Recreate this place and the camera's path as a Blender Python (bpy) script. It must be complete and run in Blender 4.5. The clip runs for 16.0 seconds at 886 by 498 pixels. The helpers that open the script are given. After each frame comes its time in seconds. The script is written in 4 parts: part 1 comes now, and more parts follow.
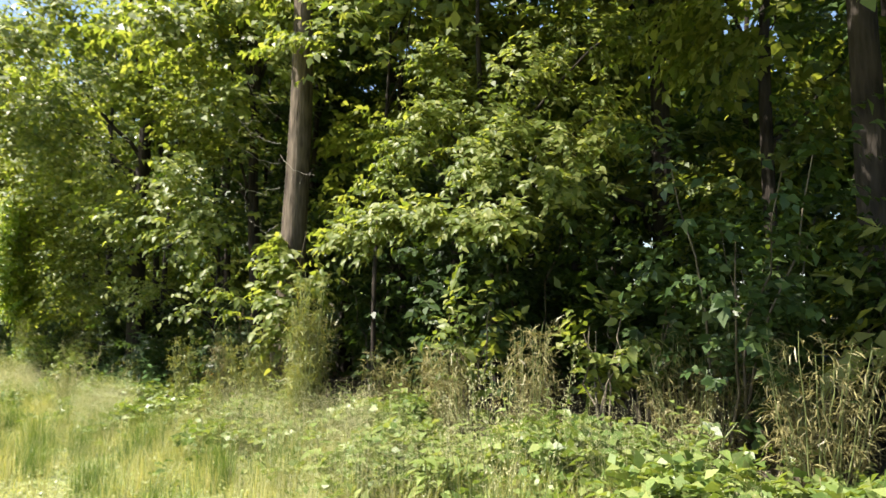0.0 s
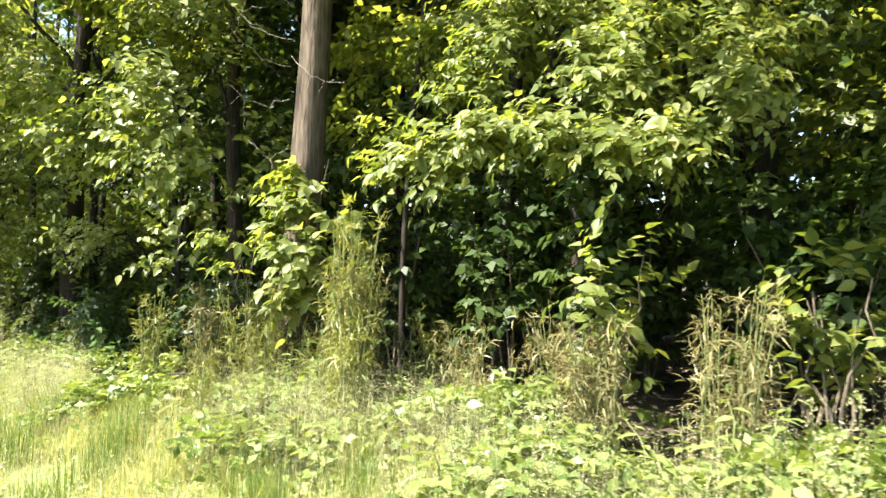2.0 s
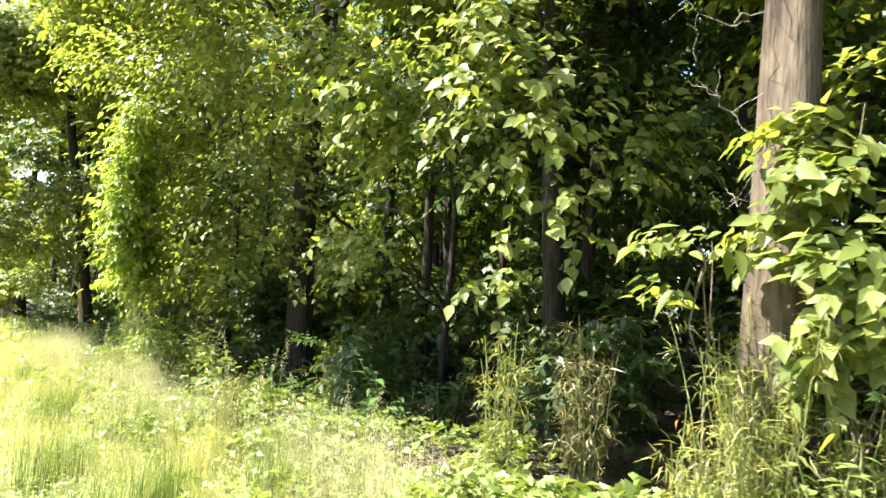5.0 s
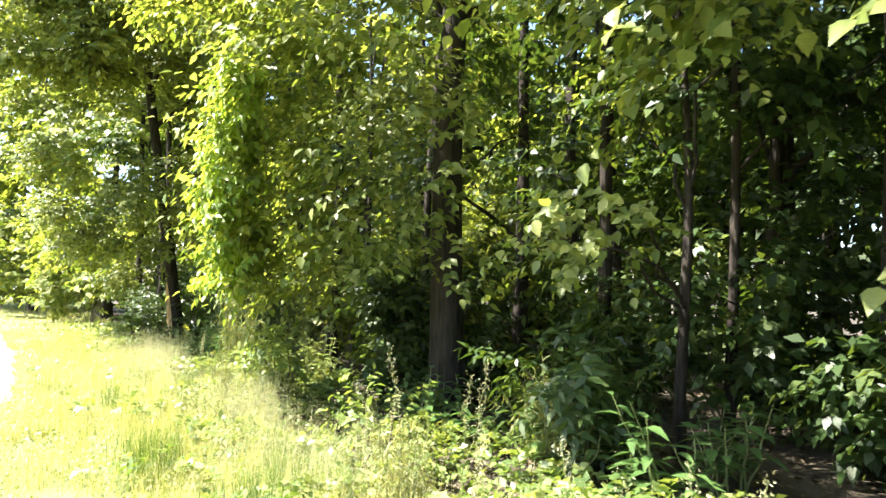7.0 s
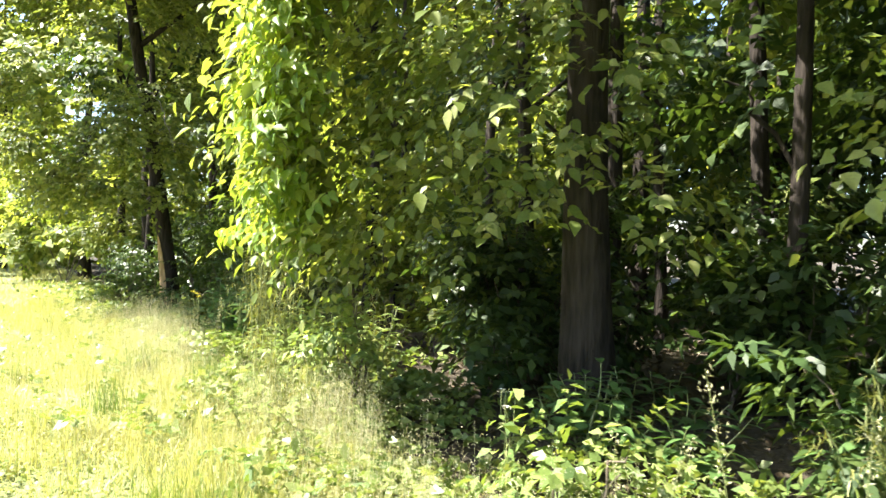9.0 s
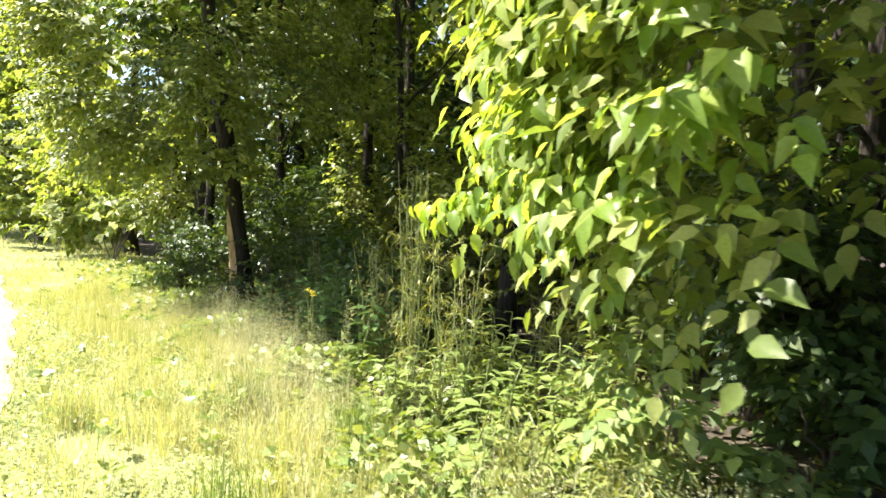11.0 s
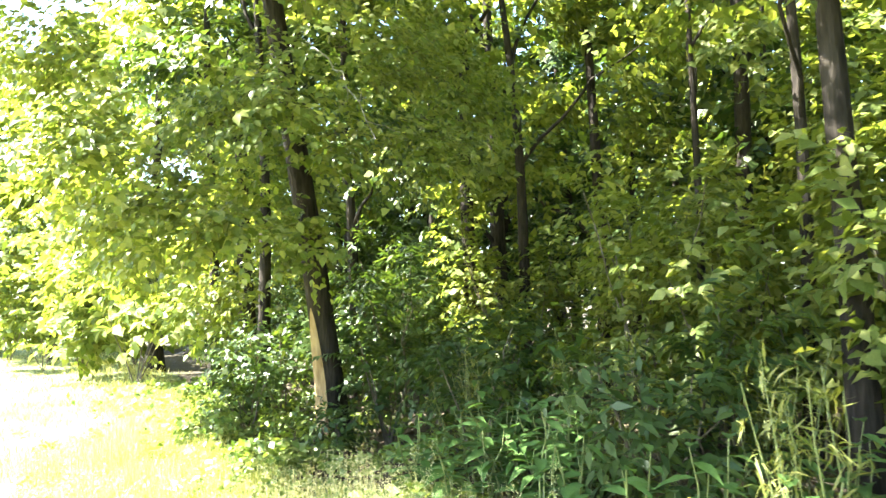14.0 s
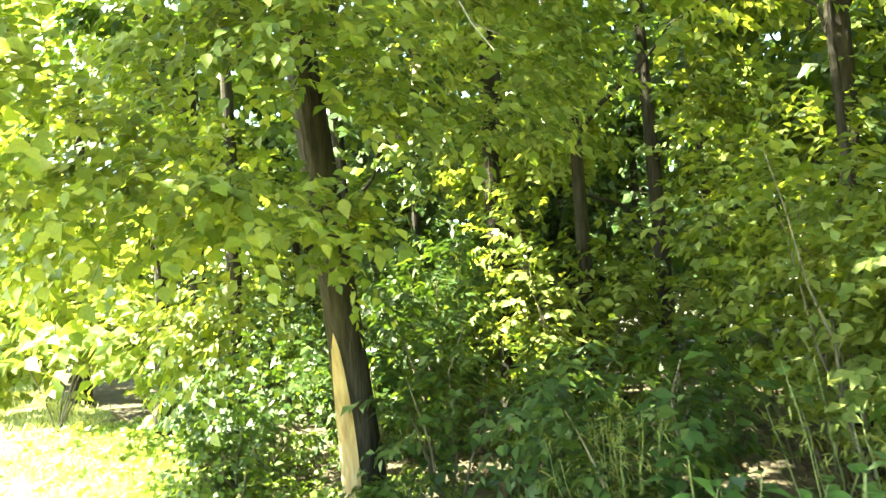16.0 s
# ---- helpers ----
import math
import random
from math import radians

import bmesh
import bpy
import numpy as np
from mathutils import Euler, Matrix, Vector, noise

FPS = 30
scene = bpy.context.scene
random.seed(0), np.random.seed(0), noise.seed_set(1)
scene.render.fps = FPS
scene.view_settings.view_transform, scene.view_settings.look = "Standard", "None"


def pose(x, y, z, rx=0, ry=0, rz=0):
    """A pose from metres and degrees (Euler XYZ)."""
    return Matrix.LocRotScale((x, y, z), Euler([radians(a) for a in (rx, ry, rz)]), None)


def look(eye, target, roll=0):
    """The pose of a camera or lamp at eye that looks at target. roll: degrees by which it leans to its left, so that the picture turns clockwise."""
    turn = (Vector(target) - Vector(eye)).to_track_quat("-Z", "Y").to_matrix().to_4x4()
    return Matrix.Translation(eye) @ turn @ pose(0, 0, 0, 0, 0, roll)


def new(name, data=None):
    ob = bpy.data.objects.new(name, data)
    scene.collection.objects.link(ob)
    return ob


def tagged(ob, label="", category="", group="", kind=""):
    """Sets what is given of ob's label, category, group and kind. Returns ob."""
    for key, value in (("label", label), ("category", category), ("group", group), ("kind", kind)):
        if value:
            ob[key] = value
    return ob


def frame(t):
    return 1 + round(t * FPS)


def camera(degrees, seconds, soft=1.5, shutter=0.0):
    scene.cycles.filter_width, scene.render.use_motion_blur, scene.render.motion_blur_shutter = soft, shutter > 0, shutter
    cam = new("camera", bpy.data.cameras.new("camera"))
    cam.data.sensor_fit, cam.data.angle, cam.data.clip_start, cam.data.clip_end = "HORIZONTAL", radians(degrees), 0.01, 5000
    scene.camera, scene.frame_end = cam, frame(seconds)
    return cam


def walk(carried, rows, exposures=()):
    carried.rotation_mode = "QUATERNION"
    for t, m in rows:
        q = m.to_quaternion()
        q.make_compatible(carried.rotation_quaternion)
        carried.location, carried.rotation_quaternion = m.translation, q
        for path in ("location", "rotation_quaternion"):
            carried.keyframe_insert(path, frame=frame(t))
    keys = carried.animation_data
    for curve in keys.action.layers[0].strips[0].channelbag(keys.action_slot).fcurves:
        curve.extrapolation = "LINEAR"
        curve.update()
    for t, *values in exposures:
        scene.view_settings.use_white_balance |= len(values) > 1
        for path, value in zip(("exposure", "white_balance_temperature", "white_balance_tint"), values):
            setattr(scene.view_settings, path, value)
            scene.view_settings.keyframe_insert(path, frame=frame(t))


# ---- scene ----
cam = camera(65.9, 16.0, soft=1.5, shutter=0.2)
# seconds, eye, target and roll; x goes towards the wood, y along the walk
PATH = [
    (0, (0.058, 0.294, 1.273), (1.292, 1.861, 1.432), 0.7),
    (0.5, (0.114, 0.824, 1.292), (1.496, 2.268, 1.371), 1.7),
    (1, (0.205, 1.408, 1.285), (1.611, 2.827, 1.386), 2.0),
    (1.5, (0.202, 1.967, 1.265), (1.589, 3.405, 1.348), 2.0),
    (2, (0.299, 2.526, 1.19), (1.690, 3.963, 1.235), 1.9),
    (2.5, (0.314, 3.095, 1.19), (1.645, 4.588, 1.17), 1.5),
    (3, (0.349, 3.572, 1.159), (1.636, 5.102, 1.088), 2.2),
    (3.5, (0.331, 4.202, 1.152), (1.566, 5.772, 1.074), 1.5),
    (4, (0.298, 4.715, 1.093), (1.460, 6.343, 1.073), 1.7),
    (4.5, (0.289, 5.273, 1.069), (1.444, 6.905, 1.112), 1.2),
    (5, (0.243, 5.918, 1.011), (1.336, 7.587, 1.159), 3.2),
    (5.2, (0.227, 6.155, 0.987), (1.346, 7.805, 1.136), 3.4),
    (7.3, (0.406, 8.661, 1.001), (1.32, 10.438, 1.098), 1.7),
    (7.5, (0.421, 8.88, 0.984), (1.363, 10.644, 1.048), 1.7),
    (8, (0.415, 9.513, 1.012), (1.408, 11.248, 1.055), 1.5),
    (8.2, (0.393, 9.76, 0.995), (1.38, 11.498, 1.035), 1.8),
    (10.3, (0.232, 12.397, 0.97), (1.219, 14.132, 0.838), 0.7),
    (10.5, (0.191, 12.68, 0.97), (1.139, 14.438, 0.854), 2.2),
    (11, (0.178, 13.284, 0.98), (1.092, 15.061, 0.882), 2.1),
    (11.5, (0.167, 13.937, 1.031), (1.072, 15.719, 0.969), 0.2),
    (12, (0.083, 14.468, 1.032), (0.981, 16.255, 0.986), 0.4),
    (12.5, (0.1, 15.06, 1.098), (1.077, 16.804, 1.169), -0.6),
    (13, (0.051, 15.63, 1.082), (1.033, 17.361, 1.277), -1.2),
    (13.5, (0.092, 16.157, 1.025), (1.078, 17.89, 1.177), -2.0),
    (14, (0.09, 16.817, 1.003), (0.974, 18.604, 1.154), -1.8),
    (14.5, (0.15, 17.311, 0.976), (1.028, 19.104, 1.093), -1.6),
    (15, (0.178, 17.92, 0.962), (1.085, 19.699, 1.071), -2.1),
    (15.5, (0.161, 18.452, 0.981), (1.14, 20.193, 1.076), -1.7),
    (16, (0.113, 19.164, 1.124), (1.171, 20.855, 1.285), -3.3),
]
EXPOSURES = [(0.0, 1.6, 6500, 10), (0.5, 2.05, 6500, 10), (1.2, 2.42, 6500, 10), (2.5, 2.22, 6500, 10), (4.0, 2.2, 6500, 11), (5.0, 2.45, 6400, 11), (7.5, 2.66, 6300, 11),
             (8.2, 2.58, 6300, 11), (10.5, 2.4, 6350, 11), (11.5, 2.2, 6500, 12), (12.4, 2.22, 6500, 11), (13.1, 3.6, 6300, 5), (14.5, 3.72, 6300, 5), (15.5, 3.85, 6700, -5), (16.0, 4.15, 7400, -14)]
walk(cam, [(t, look(eye, target, roll)) for t, eye, target, roll in PATH], EXPOSURES)

# ---- light ----
world = bpy.data.worlds.new("sky")
scene.world = world
world.use_nodes = True
SUN_ELEVATION, SUN_AZIMUTH = 52.0, -62.0   # degrees; azimuth from +y towards +x
wn = world.node_tree.nodes
sky = wn.new("ShaderNodeTexSky")
sky.sky_type = "NISHITA"
sky.sun_disc = False
sky.sun_elevation = radians(SUN_ELEVATION)
sky.sun_rotation = radians(SUN_AZIMUTH)
sky.air_density, sky.dust_density, sky.ozone_density = 1.0, 1.5, 1.0
wn["Background"].inputs["Strength"].default_value = 0.088
world.node_tree.links.new(sky.outputs[0], wn["Background"].inputs["Color"])
sun = new("sun", bpy.data.lights.new("sun", "SUN"))
sun.data.energy, sun.data.angle, sun.data.color = 5.0, radians(0.53), (1.0, 0.92, 0.83)
SUN_WAY = Vector((math.sin(radians(SUN_AZIMUTH)) * math.cos(radians(SUN_ELEVATION)),
                  math.cos(radians(SUN_AZIMUTH)) * math.cos(radians(SUN_ELEVATION)), math.sin(radians(SUN_ELEVATION))))
sun.matrix_world = look(SUN_WAY * 30, (0, 0, 0))

# ---- materials ----
def shader(name):
    m = bpy.data.materials.new(name)
    m.use_nodes = True
    return m, m.node_tree, m.node_tree.nodes["Principled BSDF"]


def ramp(tree, stops):
    node = tree.nodes.new("ShaderNodeValToRGB")
    while len(node.color_ramp.elements) < len(stops):
        node.color_ramp.elements.new(0.5)
    for e, (at, colour) in zip(node.color_ramp.elements, stops):
        e.position, e.color = at, (*colour, 1)
    return node


def noise_tex(tree, scale, detail=4, stretch=(1, 1, 1)):
    where = tree.nodes.new("ShaderNodeNewGeometry")
    size = tree.nodes.new("ShaderNodeMapping")
    size.inputs["Scale"].default_value = stretch
    tex = tree.nodes.new("ShaderNodeTexNoise")
    tex.inputs["Scale"].default_value, tex.inputs["Detail"].default_value = scale, detail
    tree.links.new(where.outputs["Position"], size.inputs["Vector"])
    tree.links.new(size.outputs[0], tex.inputs["Vector"])
    return tex


def leaf_material(name, stops, through_colour, thin=0.4, rough=0.42, gloss=0.4, single=False):
    """A leaf: its tint varies from leaf to leaf and in patches, and light comes through it."""
    m, tree, p = shader(name)
    link = tree.links.new
    if single:
        pick = tree.nodes.new("ShaderNodeObjectInfo").outputs["Random"]
    else:
        pick = tree.nodes.new("ShaderNodeNewGeometry").outputs["Random Per Island"]
    patch = noise_tex(tree, 1.3, 3)
    mix = tree.nodes.new("ShaderNodeMath")
    mix.operation = "MULTIPLY_ADD"
    mix.inputs[1].default_value = 0.6
    link(pick, mix.inputs[0])
    half = tree.nodes.new("ShaderNodeMath")
    half.operation = "MULTIPLY"
    half.inputs[1].default_value = 0.4
    link(patch.outputs["Fac"], half.inputs[0])
    link(half.outputs[0], mix.inputs[2])
    tint = ramp(tree, stops)
    link(mix.outputs[0], tint.inputs[0])
    fine = noise_tex(tree, 90, 2)
    vary = tree.nodes.new("ShaderNodeHueSaturation")
    span = tree.nodes.new("ShaderNodeMapRange")
    span.inputs["To Min"].default_value, span.inputs["To Max"].default_value = 0.72, 1.28
    link(fine.outputs["Fac"], span.inputs["Value"])
    link(span.outputs[0], vary.inputs["Value"])
    link(tint.outputs[0], vary.inputs["Color"])
    link(vary.outputs[0], p.inputs["Base Color"])
    p.inputs["Roughness"].default_value = rough
    p.inputs["Specular IOR Level"].default_value = gloss
    glow = tree.nodes.new("ShaderNodeBsdfTranslucent")
    warm = tree.nodes.new("ShaderNodeMix")
    warm.data_type, warm.blend_type = "RGBA", "MULTIPLY"
    warm.inputs["Factor"].default_value = 1.0
    link(vary.outputs[0], warm.inputs["A"])
    warm.inputs["B"].default_value = (*through_colour, 1)
    link(warm.outputs["Result"], glow.inputs["Color"])
    both = tree.nodes.new("ShaderNodeMixShader")
    both.inputs[0].default_value = thin
    link(p.outputs[0], both.inputs[1])
    link(glow.outputs[0], both.inputs[2])
    link(both.outputs[0], tree.nodes["Material Output"].inputs["Surface"])
    return m


def bark_material(name, dark, light, moss=None):
    m, tree, p = shader(name)
    link = tree.links.new
    furrow = noise_tex(tree, 26, 6, (1, 1, 0.16))
    plates = noise_tex(tree, 5, 4, (1, 1, 0.4))
    add = tree.nodes.new("ShaderNodeMath")
    add.operation = "MULTIPLY_ADD"
    add.inputs[1].default_value, add.inputs[2].default_value = 0.45, 0.0
    link(plates.outputs["Fac"], add.inputs[0])
    mul = tree.nodes.new("ShaderNodeMath")
    mul.operation = "MULTIPLY_ADD"
    mul.inputs[1].default_value = 0.55
    link(furrow.outputs["Fac"], mul.inputs[0])
    link(add.outputs[0], mul.inputs[2])
    tint = ramp(tree, [(0.36, dark), (0.62, light)] if not moss else [(0.34, dark), (0.5, light), (0.68, moss)])
    link(mul.outputs[0], tint.inputs[0])
    link(tint.outputs[0], p.inputs["Base Color"])
    p.inputs["Roughness"].default_value = 0.9
    p.inputs["Specular IOR Level"].default_value = 0.15
    bump = tree.nodes.new("ShaderNodeBump")
    bump.inputs["Strength"].default_value, bump.inputs["Distance"].default_value = 1.0, 0.03
    link(furrow.outputs["Fac"], bump.inputs["Height"])
    link(bump.outputs[0], p.inputs["Normal"])
    return m


def earth_material(name, stops, scale):
    m, tree, p = shader(name)
    link = tree.links.new
    big, small = noise_tex(tree, scale, 5), noise_tex(tree, 38, 6)
    mul = tree.nodes.new("ShaderNodeMath")
    mul.operation = "MULTIPLY_ADD"
    mul.inputs[1].default_value = 0.5
    link(big.outputs["Fac"], mul.inputs[0])
    half = tree.nodes.new("ShaderNodeMath")
    half.operation = "MULTIPLY"
    half.inputs[1].default_value = 0.5
    link(small.outputs["Fac"], half.inputs[0])
    link(half.outputs[0], mul.inputs[2])
    tint = ramp(tree, stops)
    link(mul.outputs[0], tint.inputs[0])
    link(tint.outputs[0], p.inputs["Base Color"])
    p.inputs["Roughness"].default_value = 0.95
    bump = tree.nodes.new("ShaderNodeBump")
    bump.inputs["Strength"].default_value, bump.inputs["Distance"].default_value = 0.8, 0.03
    link(small.outputs["Fac"], bump.inputs["Height"])
    link(bump.outputs[0], p.inputs["Normal"])
    return m


MAPLE = leaf_material("maple_leaf", [(0.15, (0.08, 0.12, 0.028)), (0.5, (0.158, 0.2, 0.052)), (0.85, (0.31, 0.33, 0.118))], (1.62, 1.57, 0.56), 0.48, 0.42, 0.28)
# The next two tints are raised to carry sunlight on the hanging branch.
MAPLE_SINGLE = leaf_material("near_leaf", [(0.15, (0.10, 0.18, 0.025)), (0.5, (0.19, 0.27, 0.05)), (0.85, (0.33, 0.40, 0.10))], (1.7, 1.6, 0.52), 0.54, 0.4, 0.3, single=True)
SUNLIT_LEAF = leaf_material("sunlit_leaf", [(0.15, (0.10, 0.175, 0.022)), (0.5, (0.18, 0.26, 0.042)), (0.85, (0.34, 0.40, 0.11))], (1.65, 1.55, 0.52), 0.5, 0.4, 0.3)
# A darker copy of the leaf: the wood's shade is in its colour.
DEEP_SHADE = leaf_material("shaded_wood_leaf", [(0.15, (0.028, 0.055, 0.015)), (0.5, (0.05, 0.09, 0.024)), (0.9, (0.11, 0.15, 0.04))], (1.5, 1.4, 0.5), 0.38)
WEED = leaf_material("weed_leaf", [(0.15, (0.084, 0.142, 0.036)), (0.5, (0.173, 0.238, 0.062)), (0.9, (0.31, 0.345, 0.12))], (1.36, 1.33, 0.52), 0.38)
BROAD = leaf_material("broad_leaf", [(0.2, (0.055, 0.12, 0.032)), (0.8, (0.115, 0.195, 0.055))], (1.2, 1.3, 0.5), 0.33, 0.4, 0.45)
CANE = leaf_material("cane_leaf", [(0.15, (0.11, 0.16, 0.035)), (0.5, (0.215, 0.24, 0.062)), (0.9, (0.36, 0.345, 0.12))], (1.3, 1.15, 0.5), 0.38)
ORANGE = leaf_material("orange_leaf", [(0.1, (0.36, 0.19, 0.045)), (0.9, (0.48, 0.30, 0.09))], (1.2, 1.0, 0.5), 0.4)
DRY = leaf_material("dry_leaf", [(0.15, (0.12, 0.108, 0.046)), (0.5, (0.215, 0.195, 0.078)), (0.9, (0.37, 0.335, 0.155))], (1.1, 1.05, 0.7), 0.3)
FALLEN = leaf_material("fallen_leaf", [(0.15, (0.05, 0.038, 0.02)), (0.5, (0.11, 0.085, 0.048)), (0.9, (0.22, 0.175, 0.10))], (1, 1, 0.7), 0.1, 0.7, 0.2)
GRASS = leaf_material("grass_blade", [(0.1, (0.17, 0.25, 0.07)), (0.5, (0.40, 0.405, 0.16)), (0.9, (0.58, 0.54, 0.30))], (1.3, 1.2, 0.6), 0.42)
STRAW = leaf_material("seed_head", [(0.1, (0.36, 0.37, 0.18)), (0.5, (0.52, 0.51, 0.29)), (0.9, (0.70, 0.66, 0.44))], (1.1, 1.05, 0.8), 0.4, 0.7, 0.2)
CLOVER = leaf_material("clover_leaf", [(0.15, (0.15, 0.22, 0.06)), (0.5, (0.29, 0.34, 0.12)), (0.9, (0.45, 0.46, 0.22))], (1.3, 1.2, 0.6), 0.38)
PETAL = leaf_material("yellow_petal", [(0.1, (0.58, 0.50, 0.03)), (0.9, (0.72, 0.64, 0.08))], (1.2, 1.1, 0.4), 0.3)
WHITE_PETAL = leaf_material("white_petal", [(0.1, (0.62, 0.62, 0.52)), (0.9, (0.8, 0.8, 0.72))], (1.1, 1.1, 0.9), 0.3)
RUSH = leaf_material("rush_blade", [(0.1, (0.07, 0.13, 0.03)), (0.5, (0.12, 0.19, 0.045)), (0.9, (0.22, 0.27, 0.085))], (1.3, 1.3, 0.5), 0.4)
STALK = leaf_material("green_stalk", [(0.1, (0.14, 0.18, 0.06)), (0.9, (0.26, 0.28, 0.11))], (1, 1, 0.6), 0.15)
PALE_BARK = bark_material("pale_bark", (0.035, 0.028, 0.021), (0.14, 0.113, 0.083))
# Bark lowered to near black, with the shade on the trunks in its colour.
SHADE_BARK = bark_material("shade_bark", (0.013, 0.011, 0.009), (0.048, 0.040, 0.032))
TWIG_BARK = bark_material("twig_bark", (0.08, 0.065, 0.045), (0.20, 0.17, 0.12))
DEAD_WOOD = bark_material("dead_wood", (0.20, 0.18, 0.15), (0.42, 0.38, 0.33))
BARE_WOOD = bark_material("bare_wood", (0.22, 0.145, 0.07), (0.44, 0.32, 0.18))
SOIL = earth_material("meadow_soil", [(0.3, (0.09, 0.11, 0.04)), (0.5, (0.17, 0.20, 0.07)), (0.7, (0.29, 0.30, 0.13))], 0.8)
LITTER = earth_material("leaf_litter", [(0.3, (0.025, 0.02, 0.012)), (0.5, (0.06, 0.048, 0.028)), (0.7, (0.12, 0.095, 0.055))], 2.0)
DIRT = earth_material("dirt", [(0.3, (0.17, 0.14, 0.10)), (0.5, (0.27, 0.23, 0.17)), (0.7, (0.37, 0.33, 0.26))], 1.2)

# ---- ground ----
LIE_Y = [-20, 0, 3, 6, 9, 13, 20, 24, 60, 400]
LIE_Z = [0.0, -0.13, -0.22, -0.34, -0.40, -0.40, -0.40, -0.44, -0.6, -0.6]
BANK_Y, BANK_Z = [6, 9, 13, 18], [0.40, 0.30, 0.16, 0.02]
EDGE_Y, EDGE_X = [-6, 0, 4, 7, 10, 13, 17, 20, 23, 30, 40, 60], [3.7, 3.3, 3.0, 2.74, 2.12, 1.87, 1.6, 1.5, 1.25, 1.2, 0.4, -1.0]


def lie(x, y):
    """The ground's height."""
    x, y = np.asarray(x, float), np.asarray(y, float)
    rise = np.clip((x - 0.9) / 2.6, 0, 1)
    bumps = 0.025 * np.sin(x * 2.1 + 1.3 * np.sin(y * 0.9)) + 0.02 * np.sin(y * 1.7 + x)
    return np.interp(y, LIE_Y, LIE_Z) + np.interp(y, BANK_Y, BANK_Z) * rise * rise * (3 - 2 * rise) + bumps * np.clip(2 - np.abs(x) / 30, 0, 1)


def edge(y):
    """Where the meadow ends and the wood's weeds begin."""
    return np.interp(y, EDGE_Y, EDGE_X) + 0.14 * np.sin(np.asarray(y) * 2.7) + 0.08 * np.sin(np.asarray(y) * 6.1)


def track_side(y, side):
    """The dirt track's edges."""
    y = np.asarray(y, float)
    mid = np.interp(y, [-20, 0, 15, 20, 28, 45, 70], [-1.6, -1.5, -1.2, -1.2, -2.1, -5.5, -14.0])
    return mid + side * (0.85 + 0.05 * np.sin(y * 1.1 + side) + 0.04 * np.sin(y * 4.7))


# ---- mesh building ----
def mesh_object(name, verts, faces, material, parent=None, label="", smooth=False):
    """One mesh object from arrays: verts (n, 3), faces a list of (m, k) arrays."""
    verts = np.asarray(verts, np.float32).reshape(-1, 3)
    me = bpy.data.meshes.new(name)
    faces = [np.asarray(f, np.int32) for f in faces if len(f)]
    me.vertices.add(len(verts))
    me.vertices.foreach_set("co", verts.ravel())
    loops = np.concatenate([f.ravel() for f in faces])
    counts = np.concatenate([np.full(len(f), f.shape[1], np.int32) for f in faces])
    me.loops.add(len(loops))
    me.loops.foreach_set("vertex_index", loops)
    me.polygons.add(len(counts))
    me.polygons.foreach_set("loop_start", np.concatenate([[0], np.cumsum(counts)[:-1]]).astype(np.int32))
    if smooth:
        me.polygons.foreach_set("use_smooth", np.ones(len(counts), bool))
    me.update(calc_edges=True)
    me.validate()
    me.materials.append(material)
    ob = new(name, me)
    ob.parent = parent
    return tagged(ob, label) if label else ob


class Heap:
    """Arrays of vertices and faces that become one mesh."""
    def __init__(self):
        self.v, self.f, self.n = [], [], 0

    def add(self, verts, *faces):
        self.v.append(np.asarray(verts, float).reshape(-1, 3))
        self.f += [np.asarray(f) + self.n for f in faces]
        self.n += len(self.v[-1])

    def build(self, name, material, parent=None, label="", smooth=False):
        by_size = {}
        for f in self.f:
            by_size.setdefault(f.shape[1], []).append(f)
        return mesh_object(name, np.concatenate(self.v), [np.concatenate(f) for f in by_size.values()], material, parent, label, smooth)


def unit(a):
    return a / np.maximum(np.linalg.norm(a, axis=-1, keepdims=True), 1e-9)


def tube(heap, points, radii, sides=8, rough=0.0, rng=None):
    """A bent, tapered round limb."""
    points, radii = np.asarray(points, float), np.asarray(radii, float)
    along = unit(np.gradient(points, axis=0))
    ref = np.where(np.abs(along[:, 2:3]) > 0.9, [[1.0, 0, 0]], [[0, 0, 1.0]])
    a = unit(np.cross(along, ref))
    b = np.cross(along, a)
    ang = np.linspace(0, 2 * math.pi, sides, endpoint=False)
    r = radii[:, None] * np.ones((1, sides))
    if rough:
        r = r * (1 + rough * (rng.random((len(points), sides)) - 0.5) + rough * 0.5 * np.sin(3 * ang)[None])
    v = points[:, None] + r[..., None] * (np.cos(ang)[None, :, None] * a[:, None] + np.sin(ang)[None, :, None] * b[:, None])
    i = np.arange(len(points) - 1)[:, None] * sides
    j = np.arange(sides)[None]
    k = (j + 1) % sides
    quads = np.stack([i + j, i + k, i + sides + k, i + sides + j], -1).reshape(-1, 4)
    heap.add(v, quads)


def bend(rng, start, end, steps, sag=0.0, wobble=0.05):
    """Points of a bent line."""
    f = np.linspace(0, 1, steps)[:, None]
    p = np.asarray(start) * (1 - f) + np.asarray(end) * f
    p[:, 2] += sag * np.sin(f[:, 0] * math.pi)
    w = rng.normal(0, wobble, (steps, 3)) * np.sin(f * math.pi)
    return p + w


